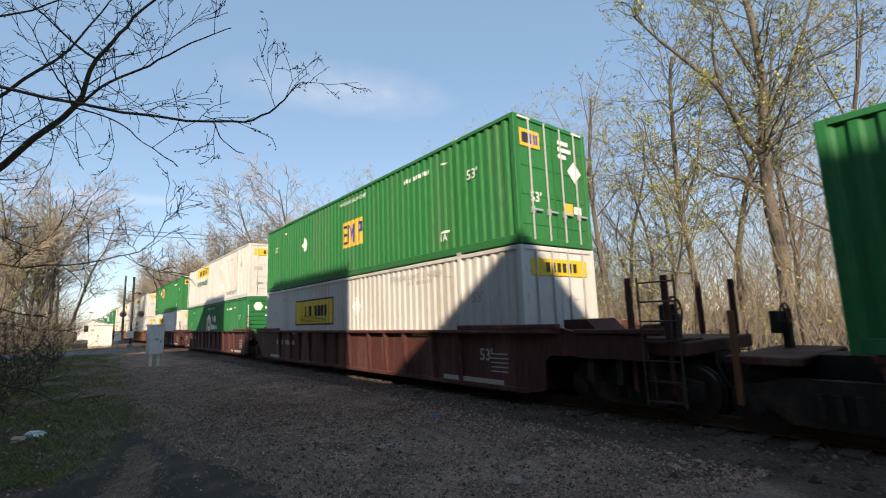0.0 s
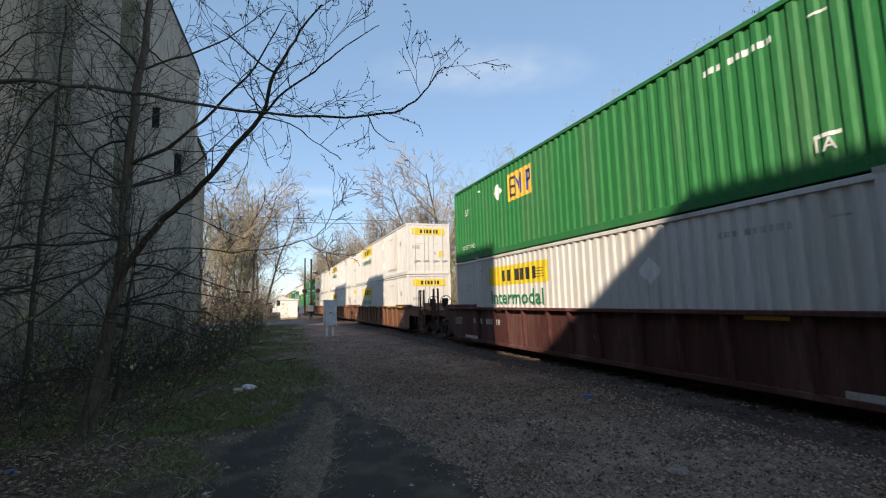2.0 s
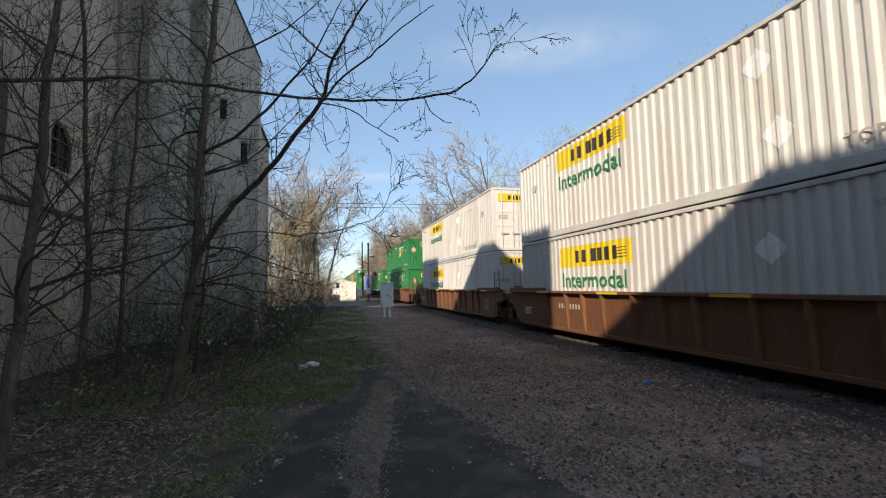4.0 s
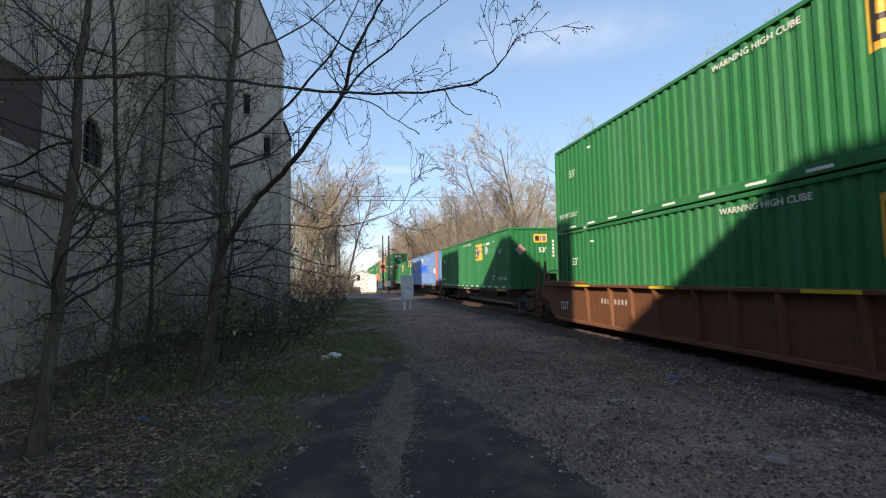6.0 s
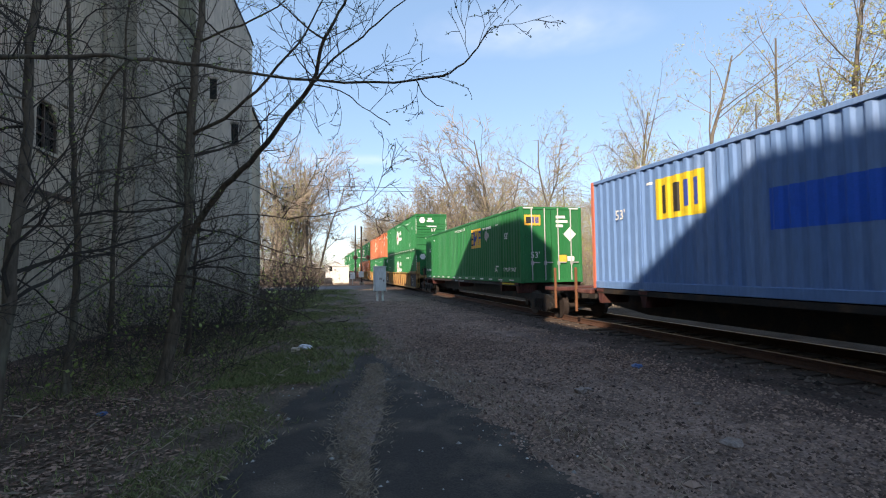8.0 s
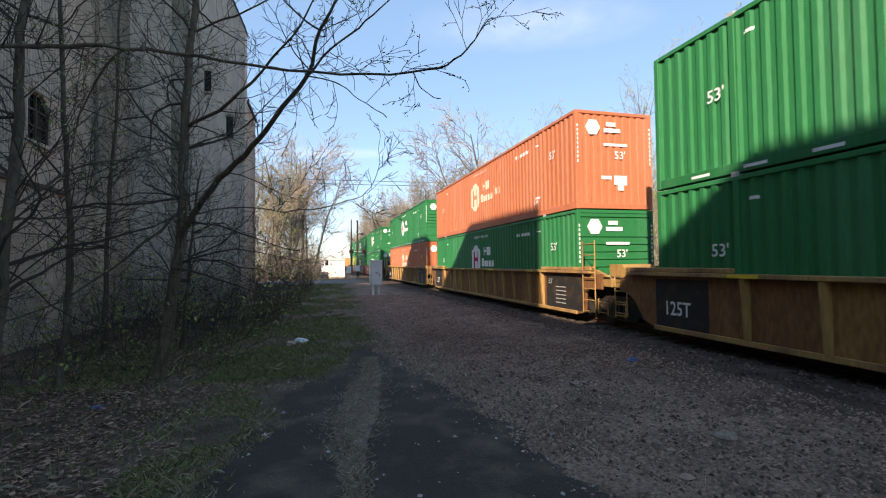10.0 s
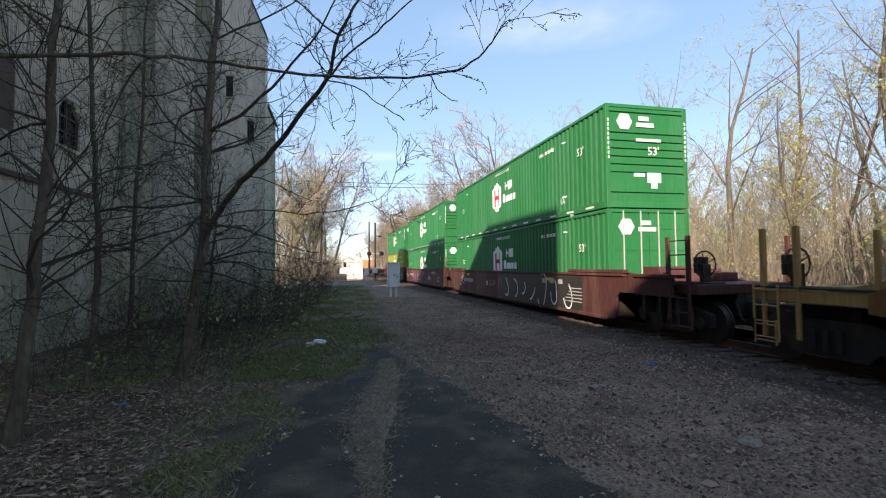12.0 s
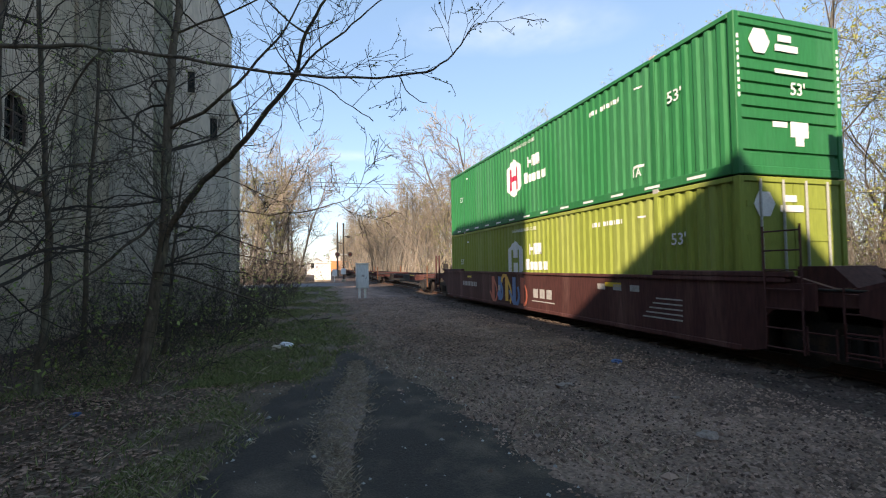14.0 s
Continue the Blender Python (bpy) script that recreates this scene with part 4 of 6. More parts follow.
def hand_brake():
    bm = bmesh.new()
    pts = [(0, 0.28 * math.cos(a), 0.28 * math.sin(a)) for a in np.linspace(0, 2 * math.pi, 15)]
    for a, b in zip(pts, pts[1:]):
        rod(bm, a, b, 0.018, 5)
    for k in range(0, 14, 3):
        rod(bm, (0, 0, 0), pts[k], 0.012, 5)
    bx(bm, 0.02, 0.2, -0.13, 0.13, -0.2, 0.16, 0.02)
    return bm


def car_end(c, paint, s, y, reach, last, pale=False):
    """The platform, bulkhead and steps at one end; s is -1 at the near end, 1 at the far end."""
    p = M[paint]
    e = y + s * reach
    lo, hi = min(y, e), max(y, e)
    plat = part("end_platform", box(-1.3, 1.3, lo, hi, 1.08, 1.3, 0.02), p, c)
    part("centre_sill", box(-0.35, 0.35, lo, hi, 0.62, 1.08), M["dark"], c)
    part("bulkhead", prism([(y, 1.3), (y + s * 0.9, 1.3), (y + s * 0.55, 1.66), (y, 1.66)], -0.5, 0.5), p, c)
    for sx in (-1, 1):
        part("corner_gusset", prism([(y, 1.3), (y + s * min(1.5, reach), 1.3), (y + s * 0.5, 1.52), (y, 1.56)], sx * 1.24 - 0.05, sx * 1.24 + 0.05), p, c)
        if s > 0 or sx > 0:
            put("corner_ladder", shared("ladder", lambda: ladder(0.95, 0.45, 4), p), c, "", pose(sx * 1.36, e - (0.55 if s > 0 else -0.1), 0.42))
        else:
            tall = M["wheel"] if pale and last else p
            put("tall_ladder", shared("tall_ladder", lambda: ladder(1.95, 0.58, 7), tall), c, "", pose(-1.47, e + 0.02 if last else y - 0.75, 0.36))
            if last and reach > 2:
                part("end_sill", box(-1.43, -1.38, e + 0.55, y - 0.905, 1.0, 1.42, 0.01), p, c)
                part("end_rail", box(-1.47, -1.33, e + 0.3, y - 0.905, 1.423, 1.5, 0.01), p, c)
                for k in range(3):
                    part("bracket", box(-1.36, -1.0, y - 1.2 - 0.55 * k, y - 1.1 - 0.55 * k, 0.6, 1.07), M["dark"], c)
        if last:
            put("grab_post", shared("grab_post", lambda: bx(box(-0.035, 0.035, -0.05, 0.05, 1.3, 2.33, 0.01), -0.025, 0.025, -0.03, 0.03, 0.5, 1.3), p), c, "", pose(sx * 1.3, e - s * 0.25, 0))
            put("grab_post", shared("grab_post", None, p), c, "", pose(sx * 1.3, e - s * 0.85, 0))
    mid = (y + e) / 2
    part("air_reservoir", rod(bmesh.new(), (-0.95, mid, 0.9), (-0.45, mid, 0.9), 0.13, 12), M["dark"], c, "grimy air reservoir")
    for k in range(3):
        part("brake_pipe", rod(bmesh.new(), (-1.32 + 0.09 * k, lo + 0.05, 1.33), (-1.32 + 0.09 * k, hi - 0.05, 1.33), 0.018), M["dark"], c)
    for k in range(int(reach / 0.16)):
        part("tread_bar", box(-1.22, -0.55, lo + 0.08 + k * 0.16, lo + 0.12 + k * 0.16, 1.302, 1.33), M["rust"] if k % 3 else M["dark"], c)
    part("tool_box", box(0.35, 0.95, mid - 0.18, mid + 0.18, 1.3, 1.52, 0.02), p, c)
    put("step_stirrup", shared("stirrup", lambda: ladder(0.42, 0.4, 2), p), c, "", pose(-1.36, e + (0.1 if s < 0 else -0.5), 0.36))
    if last:
        put("hand_brake", shared("hand_brake", hand_brake, M["dark"]), c, "spoked hand brake wheel", pose(-0.75, e - s * 0.4, 1.72, 0, 0, 90))
        part("brake_stand", box(-0.85, -0.65, e - s * 0.4 - 0.06, e - s * 0.4 + 0.06, 1.3, 1.72, 0.01), M["dark"], c)
        part("drawbar", box(-0.13, 0.13, min(e, e + s * 0.5), max(e, e + s * 0.5), 0.72, 0.95, 0.03), M["dark"], c)
        for x, r in ((0.35, 0.02), (-0.4, 0.025)):
            bm = bmesh.new()
            pts = [(x, e + s * 0.5 * t, 0.95 - 0.42 * math.sin(math.pi * min(1, t * 1.02))) for t in np.linspace(0, 1, 7)]
            for a, b in zip(pts, pts[1:]):
                rod(bm, a, b, r, 5)
            part("brake_hose", bm, M["dark"], c)
    else:
        part("joint", box(-0.3, 0.3, min(e, e + s * 0.12), max(e, e + s * 0.12), 0.6, 1.05, 0.03), M["dark"], c)
    return plat


SKIN = {}


def sill_rib():
    """An upright stiffener, deep under the top chord and shallow at its foot."""
    bm = bmesh.new()
    lo = [bm.verts.new(q) for q in ((0, -0.06, 0.36), (-0.05, -0.045, 0.36), (-0.05, 0.045, 0.36), (0, 0.06, 0.36))]
    hi = [bm.verts.new(q) for q in ((0, -0.06, 1.42), (-0.125, -0.04, 1.42), (-0.125, 0.04, 1.42), (0, 0.06, 1.42))]
    for k in range(4):
        bm.faces.new((lo[k], lo[(k + 1) % 4], hi[(k + 1) % 4], hi[k]))
    bm.faces.new(lo)
    return bm


def well_car(paint, near, lo_reach, hi_reach, lo_last, hi_last, smooth, label, marks, truck_lo=True, truck_hi=False):
    """A well with deep sides round one stack of containers; near as for its lower container."""
    c = tagged(new("well_car"), label, "railway car", "well cars of the train")
    p = M[paint]
    y0, y1 = -0.35, CL + 0.35
    floor = 0.3
    chord = 0.07 if smooth else 0.12
    SKIN[c.name] = 0.0 if smooth else 0.05
    out = [(y0 - 0.9, 1.02), (y0 - 0.9, 1.42), (y1 + 0.6, 1.42), (y1 + 0.9, 1.3), (y1 + 0.9, 1.02), (y1 + 0.62, 0.98), (y1 + 0.38, 0.85),
           (y1 + 0.05, 0.42), (y1 - 0.3, floor), (y0 + 0.1, floor), (y0 - 0.12, 0.36), (y0 - 0.16, 0.9), (y0 - 0.3, 1.02)]
    for sx in (-1, 1):
        skin = 1.4 if smooth else 1.35
        s = part("side_sill", prism(out, sx * skin - 0.03, sx * skin + 0.03), M["yellow_panel"] if paint == "yellow_car" else p, c)
        part("top_chord", box(sx * 1.4 - chord, sx * 1.4 + chord, y0 - 0.5, y1 + 0.5, 1.423, 1.5, 0.01), p, s)
        part("bottom_chord", box(sx * (1.4 if smooth else 1.37) - 0.05, sx * (1.4 if smooth else 1.37) + 0.05, y0 + 0.3, y1 - 0.3, floor - 0.04, floor + 0.06, 0.01), p, s)
        for a in ((y0 - 0.55, 1.95), (14.2, y1 + 0.55)):
            part("end_chord", box(sx * 1.4 - 0.075, sx * 1.4 + 0.075, a[0], a[1], 1.503, 1.6, 0.015), p, s)
        if not smooth:
            for k in range(12):
                rib = shared("sill_rib", lambda: sill_rib(), p)
                put("rib", rib, s, "", pose(sx * 1.38, 1.95 + k * 1.08 + (0.0, -0.12, 0.1)[k % 3], 0, 0, 0, 0 if sx < 0 else 180))
    for y in (y0 + 0.08, y1 - 0.14):
        part("end_bulkhead", box(-1.3, 1.3, y, y + 0.06, 0.3, 1.3), M["dark"], c)
    part("well_floor", box(-1.3, 1.3, 0.6, CL - 0.6, 0.22, 0.36), M["dark"], c)
    for y in (0.3, CL - 0.3):
        part("cross_bearer", box(-1.36, 1.36, y - 0.3, y + 0.3, 0.24, 0.365), M["dark"], c)
    car_end(c, paint, -1, y0, lo_reach, lo_last, paint == "brown" and not smooth)
    car_end(c, paint, 1, y1, hi_reach, hi_last)
    if truck_lo:
        truck(c, y0 - (1.27 if not lo_last else 1.7))
    if truck_hi:
        truck(c, y1 + 1.7)
    marks(c)
    MOVERS.append((c, near))
    return c


def film_flat(c, material, y0, y1, z0, z1, name="stencil_bar", x=-1.437):
    x += SKIN.get(c.name, 0.0) * (-1 if x < -1.46 else 1)
    return part(name, box(x, x + 0.005, min(y0, y1), max(y0, y1), z0, z1), material, c)


def marks_brown(c, tonnage=False):
    side_text("53'" if not tonnage else "125T", M["gray_let"], c, SKIN[c.name] - 1.436, 1.3 if not tonnage else 16.2, 0.85, 0.26)
    for k in range(5):
        film_flat(c, M["gray_let"], 0.45, 0.95, 0.62 + k * 0.09, 0.645 + k * 0.09)
    film_flat(c, M["gray_let"], 0.6, 2.6, 0.36, 0.46)
    film_flat(c, M["gray_let"], 13.9, 15.2, 0.36, 0.46)
    for k in range(4):
        film_flat(c, M["gray_let"], 14.4 - k * 0.2, 14.27 - k * 0.2, 0.92, 1.1)
    for k in range(6):
        film_flat(c, M["gray_let"], 13.35 - k * 0.18, 13.23 - k * 0.18, 0.92, 1.1)
    film_flat(c, M["amber"], 3.2, 3.9, 1.35, 1.41)
    film_flat(c, M["amber"], 12.2, 12.9, 1.35, 1.41)
    film_flat(c, M["gray_let"], 7.4, 7.6, 0.8, 1.0)


def marks_yellow(c):
    film_flat(c, M["dark"], -0.42, 1.75, 0.36, 1.36, "notice", -1.434)
    for k in range(5):
        film_flat(c, M["gray_let"], 0.55, 1.15, 0.5 + k * 0.12, 0.53 + k * 0.12, x=-1.44)
    film_flat(c, M["dark"], 14.75, 16.15, 0.36, 1.36, "notice", -1.434)
    side_text("125T", M["letter"], c, SKIN[c.name] - 1.442, 15.9, 0.62, 0.3, 0.72)
    side_text("53'", M["gray_let"], c, SKIN[c.name] - 1.44, 1.6, 1.08, 0.16)
    for a in (2.4, 6.1, 9.9, 13.6):
        film_flat(c, M["yellow"], a, a + 0.6, 1.43, 1.49, "reflector", -1.476)


def marks_rust(c):
    for a in (0.4, 3.0, 6.1, 9.9, 13.6):
        film_flat(c, M["yellow"], a, a + 0.9, 1.43, 1.49, "reflector", -1.476)
    for k in range(9):
        film_flat(c, M["gray_let"], 13.2 - k * 0.17, 13.12 - k * 0.17, 0.96, 1.1)
    side_text("125T", M["letter"], c, SKIN[c.name] - 1.442, 15.85, 0.66, 0.26, 0.6)
    for k in range(5):
        film_flat(c, M["gray_let"], 0.55, 1.15, 0.6 + k * 0.11, 0.63 + k * 0.11)


def squiggle(c, y, z, ink, size, turns, seed, width=0.05):
    """A spray-painted scrawl of thick curved strokes on the car's side."""
    rs = random.Random(seed)
    for t in range(turns):
        cy, r = y - t * size * 0.85, size * rs.uniform(0.3, 0.5)
        a0, a1 = rs.uniform(0, 3), rs.uniform(4.0, 6.5)
        V, F = [], []
        for k in range(15):
            a = a0 + (a1 - a0) * k / 14
            rr = r * (1 + 0.25 * math.sin(2 * a + t))
            for w in (-width / 2, width / 2):
                V.append((-1.4365, cy + (rr + w) * math.cos(a) * 0.8, z + (rr + w) * math.sin(a)))
        for k in range(14):
            F.append((2 * k, 2 * k + 1, 2 * k + 3, 2 * k + 2))
        raw("graffiti_stroke", V, F, M[ink], c)


def marks_smooth(c, paint_piece):
    for k in range(9):
        film_flat(c, M["gray_let"], 14.1 - k * 0.2, 13.97 - k * 0.2, 0.86, 1.05)
    film_flat(c, M["yellow"], 13.0, 13.5, 1.22, 1.3)
    film_flat(c, M["yellow"], 3.0, 3.6, 1.2, 1.3)
    for k in range(5):
        film_flat(c, M["gray_let"], 1.2, 2.3 - 0.1 * k, 0.6 + k * 0.1, 0.63 + k * 0.1)
    for k in range(3):
        film_flat(c, M["gray_let"], 3.9 - k * 0.6, 3.6 - k * 0.6, 1.12, 1.26)
    film_flat(c, M["gray_let"], 9.9, 10.1, 0.8, 1.0)
    if paint_piece == "scrawl":
        film_flat(c, M["black"], 1.2, 8.0, 0.34, 1.38, "graffiti_fill", -1.434)
        squiggle(c, 7.5, 0.86, "letter", 1.05, 7, 3, 0.06)
        squiggle(c, 9.6, 0.95, "gray_let", 0.35, 6, 5, 0.02)
        squiggle(c, 14.8, 0.95, "letter", 0.7, 2, 6, 0.03)
    elif paint_piece == "wild":
        film_flat(c, M["purple"], 10.8, 13.0, 0.42, 1.38, "graffiti_fill", -1.4345)
        for k in range(5):
            film_flat(c, M["gray_let"], 12.6 - k * 0.36, 12.56 - k * 0.36, 0.72, 1.12 + 0.1 * (k % 2), "graffiti_stroke", -1.437)
        film_flat(c, M["crimson"], 11.0, 12.7, 0.6, 0.64, "graffiti_stroke", -1.437)
        squiggle(c, 10.4, 0.9, "gray_let", 1.0, 3, 9, 0.05)
        squiggle(c, 10.1, 0.8, "gray_let", 0.7, 3, 14, 0.04)
        film_flat(c, M["purple"], 7.0, 8.5, 1.0, 1.3, "graffiti_fill", -1.4345)
        side_text("53", M["letter"], c, -1.437, 16.0, 0.68, 0.34)
        squiggle(c, 6.4, 0.86, "purple", 0.9, 4, 10, 0.12)
        for k in range(3):
            film_flat(c, M["gray_let"], 5.2 - k * 0.28, 5.02 - k * 0.28, 0.66, 0.96)
    else:
        for k, (ink, w) in enumerate((("salmon", 0.12), ("blue", 0.2), ("amber", 0.16), ("blue", 0.18), ("salmon", 0.12))):
            squiggle(c, 10.6 - 0.62 * k, 0.88, ink, 0.95, 1, 20 + k, w)
            film_flat(c, M[ink], 10.7 - 0.62 * k, 10.45 - 0.62 * k, 0.45, 1.32, "graffiti_fill", -1.4355)
        for k in range(3):
            film_flat(c, M["gray_let"], 7.3 - k * 0.42, 7.0 - k * 0.42, 0.7, 0.98)
        film_flat(c, M["gray_let"], 6.0, 7.4, 0.58, 0.61)


def spine_car(near, lo_last, hi_last, label, loaded=True):
    """A low centre-beam car that carries one container on cross arms."""
    c = tagged(new("spine_car"), label, "railway car", "spine cars of the train")
    lo, hi = (-2.6 if lo_last else -1.2), CL + (1.4 if hi_last else 1.2)
    # black on this beam paints in the shade under the container
    part("centre_beam", prism([(lo, 0.75), (lo, 1.1), (hi, 1.1), (hi, 0.75), (hi - 2.2, 0.5), (lo + 2.2, 0.5)], -0.36, 0.36), M["dark"], c)
    for y in (0.35, 2.0, 8.07, 14.1, CL - 0.35):
        part("cross_arm", prism([(-1.33, 1.1), (1.33, 1.1), (1.33, 1.18), (-1.33, 1.18)], y - 0.14, y + 0.14, "y"), M["brown"], c)
        for sx in (-1, 1):
            part("arm_bracket", prism([(y - 0.05, 0.8), (y + 0.05, 0.8), (y + 0.13, 1.1), (y - 0.13, 1.1)], sx * 0.9 - 0.4, sx * 0.9 + 0.4), M["brown"], c)
    for sx in (-1, 1):
        # strip blackened too, as part of the painted shade below the container
        part("side_strip", box(sx * 1.28 - 0.03, sx * 1.28 + 0.03, 0.2, CL - 0.2, 1.06, 1.17), M["dark"], c)
    for y, s, last in ((lo, -1, lo_last), (hi, 1, hi_last)):
        part("end_platform", box(-1.2, 1.2, min(y, y - s * 0.9), max(y, y - s * 0.9), 1.0, 1.12, 0.02), M["brown"], c)
        for sx in (-1, 1):
            put("grab_post", shared("short_post", lambda: box(-0.03, 0.03, -0.04, 0.04, 0.45, 1.75, 0.01), M["rust"]), c, "", pose(sx * 1.2, y - s * 0.15, 0))
        if last:
            put("hand_brake", shared("hand_brake", hand_brake, M["dark"]), c, "spoked hand brake wheel", pose(0.6, y - s * 0.3, 1.55, 0, 0, 90))
            part("brake_stand", box(0.5, 0.7, y - s * 0.3 - 0.05, y - s * 0.3 + 0.05, 1.1, 1.5), M["dark"], c)
            part("drawbar", box(-0.13, 0.13, min(y, y + s * 0.45), max(y, y + s * 0.45), 0.72, 0.95, 0.03), M["dark"], c)
    film_flat(c, M["yellow"], 0.6, 1.9, 1.105, 1.165, "reflector", -1.316)
    for k in range(8):
        film_flat(c, M["gray_let"], 7.2 + k * 0.2, 7.32 + k * 0.2, 1.08, 1.16, "stencil_bar", -1.316)
    truck(c, lo + (1.6 if lo_last else 0.0))
    if hi_last:
        truck(c, hi - 1.2)
    MOVERS.append((c, near))
    return c


LOWER, UPPER, DECK = 0.365, 3.28, 1.18
HEIGHT = {}


def stack(near, low, high):
    for z, spec in ((LOWER, low), (UPPER, high)):
        if spec:
            HEIGHT[container(spec[0], spec[1], near, spec[2], spec[3])] = z


L_MAPLE = "green ribbed steel container with an amber logo panel"
L_HIVE = "green ribbed steel container with a white six-sided badge"
L_HAUL = "white ribbed steel container with a yellow logo panel"
L_BROWN = "red-brown ribbed well car with white stencilled lettering"
L_RUST = "rusty orange ribbed well car with yellow reflectors"
L_YELLOW = "dirty yellow ribbed well car with black stencil panels"
L_SMOOTH = "red-brown smooth-sided well car covered in graffiti"
amber_d, amber_c = ("amber_old", "green_old", "doors", L_MAPLE), ("amber_new", "green", "corr", L_MAPLE)
high_w, low_w = ("hauler_high", "white", "doors", L_HAUL), ("hauler_low", "white", "doors", L_HAUL)
hive_g = ("hive", "green", "groove", L_HIVE)


def spine(near, lo_last, hi_last, spec):
    spine_car(near, lo_last, hi_last, "low red-brown spine car under one container" if spec else "empty low red-brown spine car")
    if spec:
        HEIGHT[container(spec[0], spec[1], near, spec[2], spec[3])] = DECK


spine(-14.75, False, True, ("plain", "green", "corr", "green ribbed steel container on a spine car"))
stack(6.4, ("hauler_boxed", "white", "doors", "white ribbed steel container with a black-bordered yellow panel"), amber_d)
stack(25.75, hive_g, high_w)
stack(45.0, low_w, ("amber_far", "green_old", "doors", L_MAPLE))
well_car("brown", 6.4, 2.8, 1.22, True, False, False, L_BROWN, marks_brown)
well_car("brown", 25.75, 1.22, 1.22, False, False, False, L_BROWN, lambda c: marks_brown(c, True))
well_car("brown", 45.0, 1.22, 2.8, False, True, False, L_BROWN, lambda c: marks_brown(c, True), True, True)
stack(68.4, low_w, high_w)
stack(87.55, low_w, high_w)
stack(106.9, low_w, high_w)
well_car("rust", 68.4, 2.8, 1.22, True, False, False, L_RUST, marks_rust)
well_car("rust", 87.55, 1.22, 1.22, False, False, False, L_RUST, marks_rust)
well_car("rust", 106.9, 1.22, 2.7, False, True, False, L_RUST, marks_rust, True, True)
stack(129.9, amber_c, amber_c)
well_car("rust", 129.9, 2.7, 1.6, True, True, False, L_RUST, marks_rust, True, True)
spine(151.1, True, False, amber_c)
spine(169.5, False, False, ("blue", "blue", "corr", "faded blue ribbed container with salmon red end posts"))
spine(190.4, True, True, ("amber_new", "green", "doors", L_MAPLE))
stack(210.4, hive_g, hive_g)
stack(229.8, hive_g, ("hive", "orange", "corr", "faded orange ribbed steel container with a white badge"))
stack(249.1, ("hive", "orange", "corr", "faded orange ribbed steel container with a white badge"), hive_g)
well_car("yellow_car", 210.4, 1.3, 1.22, True, False, False, L_YELLOW, marks_yellow)
well_car("yellow_car", 229.8, 1.22, 1.22, False, False, False, L_YELLOW, marks_yellow)
well_car("yellow_car", 249.1, 1.22, 2.8, False, True, False, L_YELLOW, marks_yellow, True, True)
stack(272.8, ("hive", "green", "doors", L_HIVE), hive_g)
stack(292.1, hive_g, hive_g)
stack(311.3, ("hive", "lime", "doors", "lime green ribbed steel container with a white badge"), hive_g)
well_car("brown", 272.8, 2.8, 1.22, True, False, True, L_SMOOTH, lambda c: marks_smooth(c, "scrawl"))
well_car("brown", 292.1, 1.22, 1.22, False, False, True, L_SMOOTH, lambda c: marks_smooth(c, "wild"))
well_car("brown", 311.3, 1.22, 2.8, False, True, True, L_SMOOTH, lambda c: marks_smooth(c, "piece"), True, True)
for i, near in enumerate((335.2, 353.8, 372.4, 394.0)):
    spine(near, i in (0, 3), i == 2, None)
track()


# ---- trees ----
THIN = [0.004]


def grow(rs, out, p, d, length, r, depth, plan, wander, lift):
    """Adds one limb and its side limbs to out, a list of (points, radii, depth)."""
    n = 6 if depth == 0 else 4 if depth < 2 else 3 if depth < 3 else 2
    pts, rad = [Vector(p)], [r]
    q, dd = Vector(p), Vector(d).normalized()
    for i in range(n):
        dd = (dd + Vector(rs.normal(0, wander, 3)) + Vector((0, 0, lift))).normalized()
        q = q + dd * length / n
        pts.append(q.copy())
        rad.append(r * (1 - 0.75 * (i + 1) / n))
    out.append((pts, rad, depth))
    if depth >= len(plan):
        return
    count, share, open_a = plan[depth]
    for k in range(count):
        f = (0.3 if depth == 0 else 0.15) + (0.68 if depth == 0 else 0.82) * (k + rs.uniform()) / count
        i = min(n - 1, int(f * n))
        w = pts[i].lerp(pts[i + 1], f * n - i)
        t = (pts[i + 1] - pts[i]).normalized()
        side = t.cross(Vector(rs.normal(0, 1, 3))).normalized()
        a = radians(open_a * rs.uniform(0.7, 1.3))
        grow(rs, out, w, t * math.cos(a) + side * math.sin(a), length * share * rs.uniform(0.7, 1.2) * (1.15 - 0.5 * f),
             max(THIN[0], rad[i] * (0.4 if depth == 0 else 0.55)), depth + 1, plan, wander * 1.15, lift * 0.8)


def limbs_to_mesh(limbs, keep):
    V, F = [], []
    for pts, rad, depth in limbs:
        if keep(depth):
            tube(V, F, pts, rad, 7 if depth == 0 else 4 if depth == 1 else 3)
    return V, F


def bud_mesh(rs, limbs, count, size, least):
    tips = [l for l in limbs if l[2] >= least]
    V, F = [], []
    for _ in range(count):
        pts = tips[rs.randint(len(tips))][0]
        p = pts[-1].lerp(pts[-2], rs.uniform()) + Vector(rs.normal(0, size * 0.5, 3))
        u, w = Vector(rs.normal(0, 1, 3)).normalized() * size * rs.uniform(0.5, 1.3), Vector(rs.normal(0, 1, 3)).normalized() * size * 0.6
        o = len(V)
        V += [tuple(p), tuple(p + u * 0.5 + w * 0.5), tuple(p + u), tuple(p + u * 0.5 - w * 0.5)]
        F.append((o, o + 1, o + 2, o + 3))
    return V, F


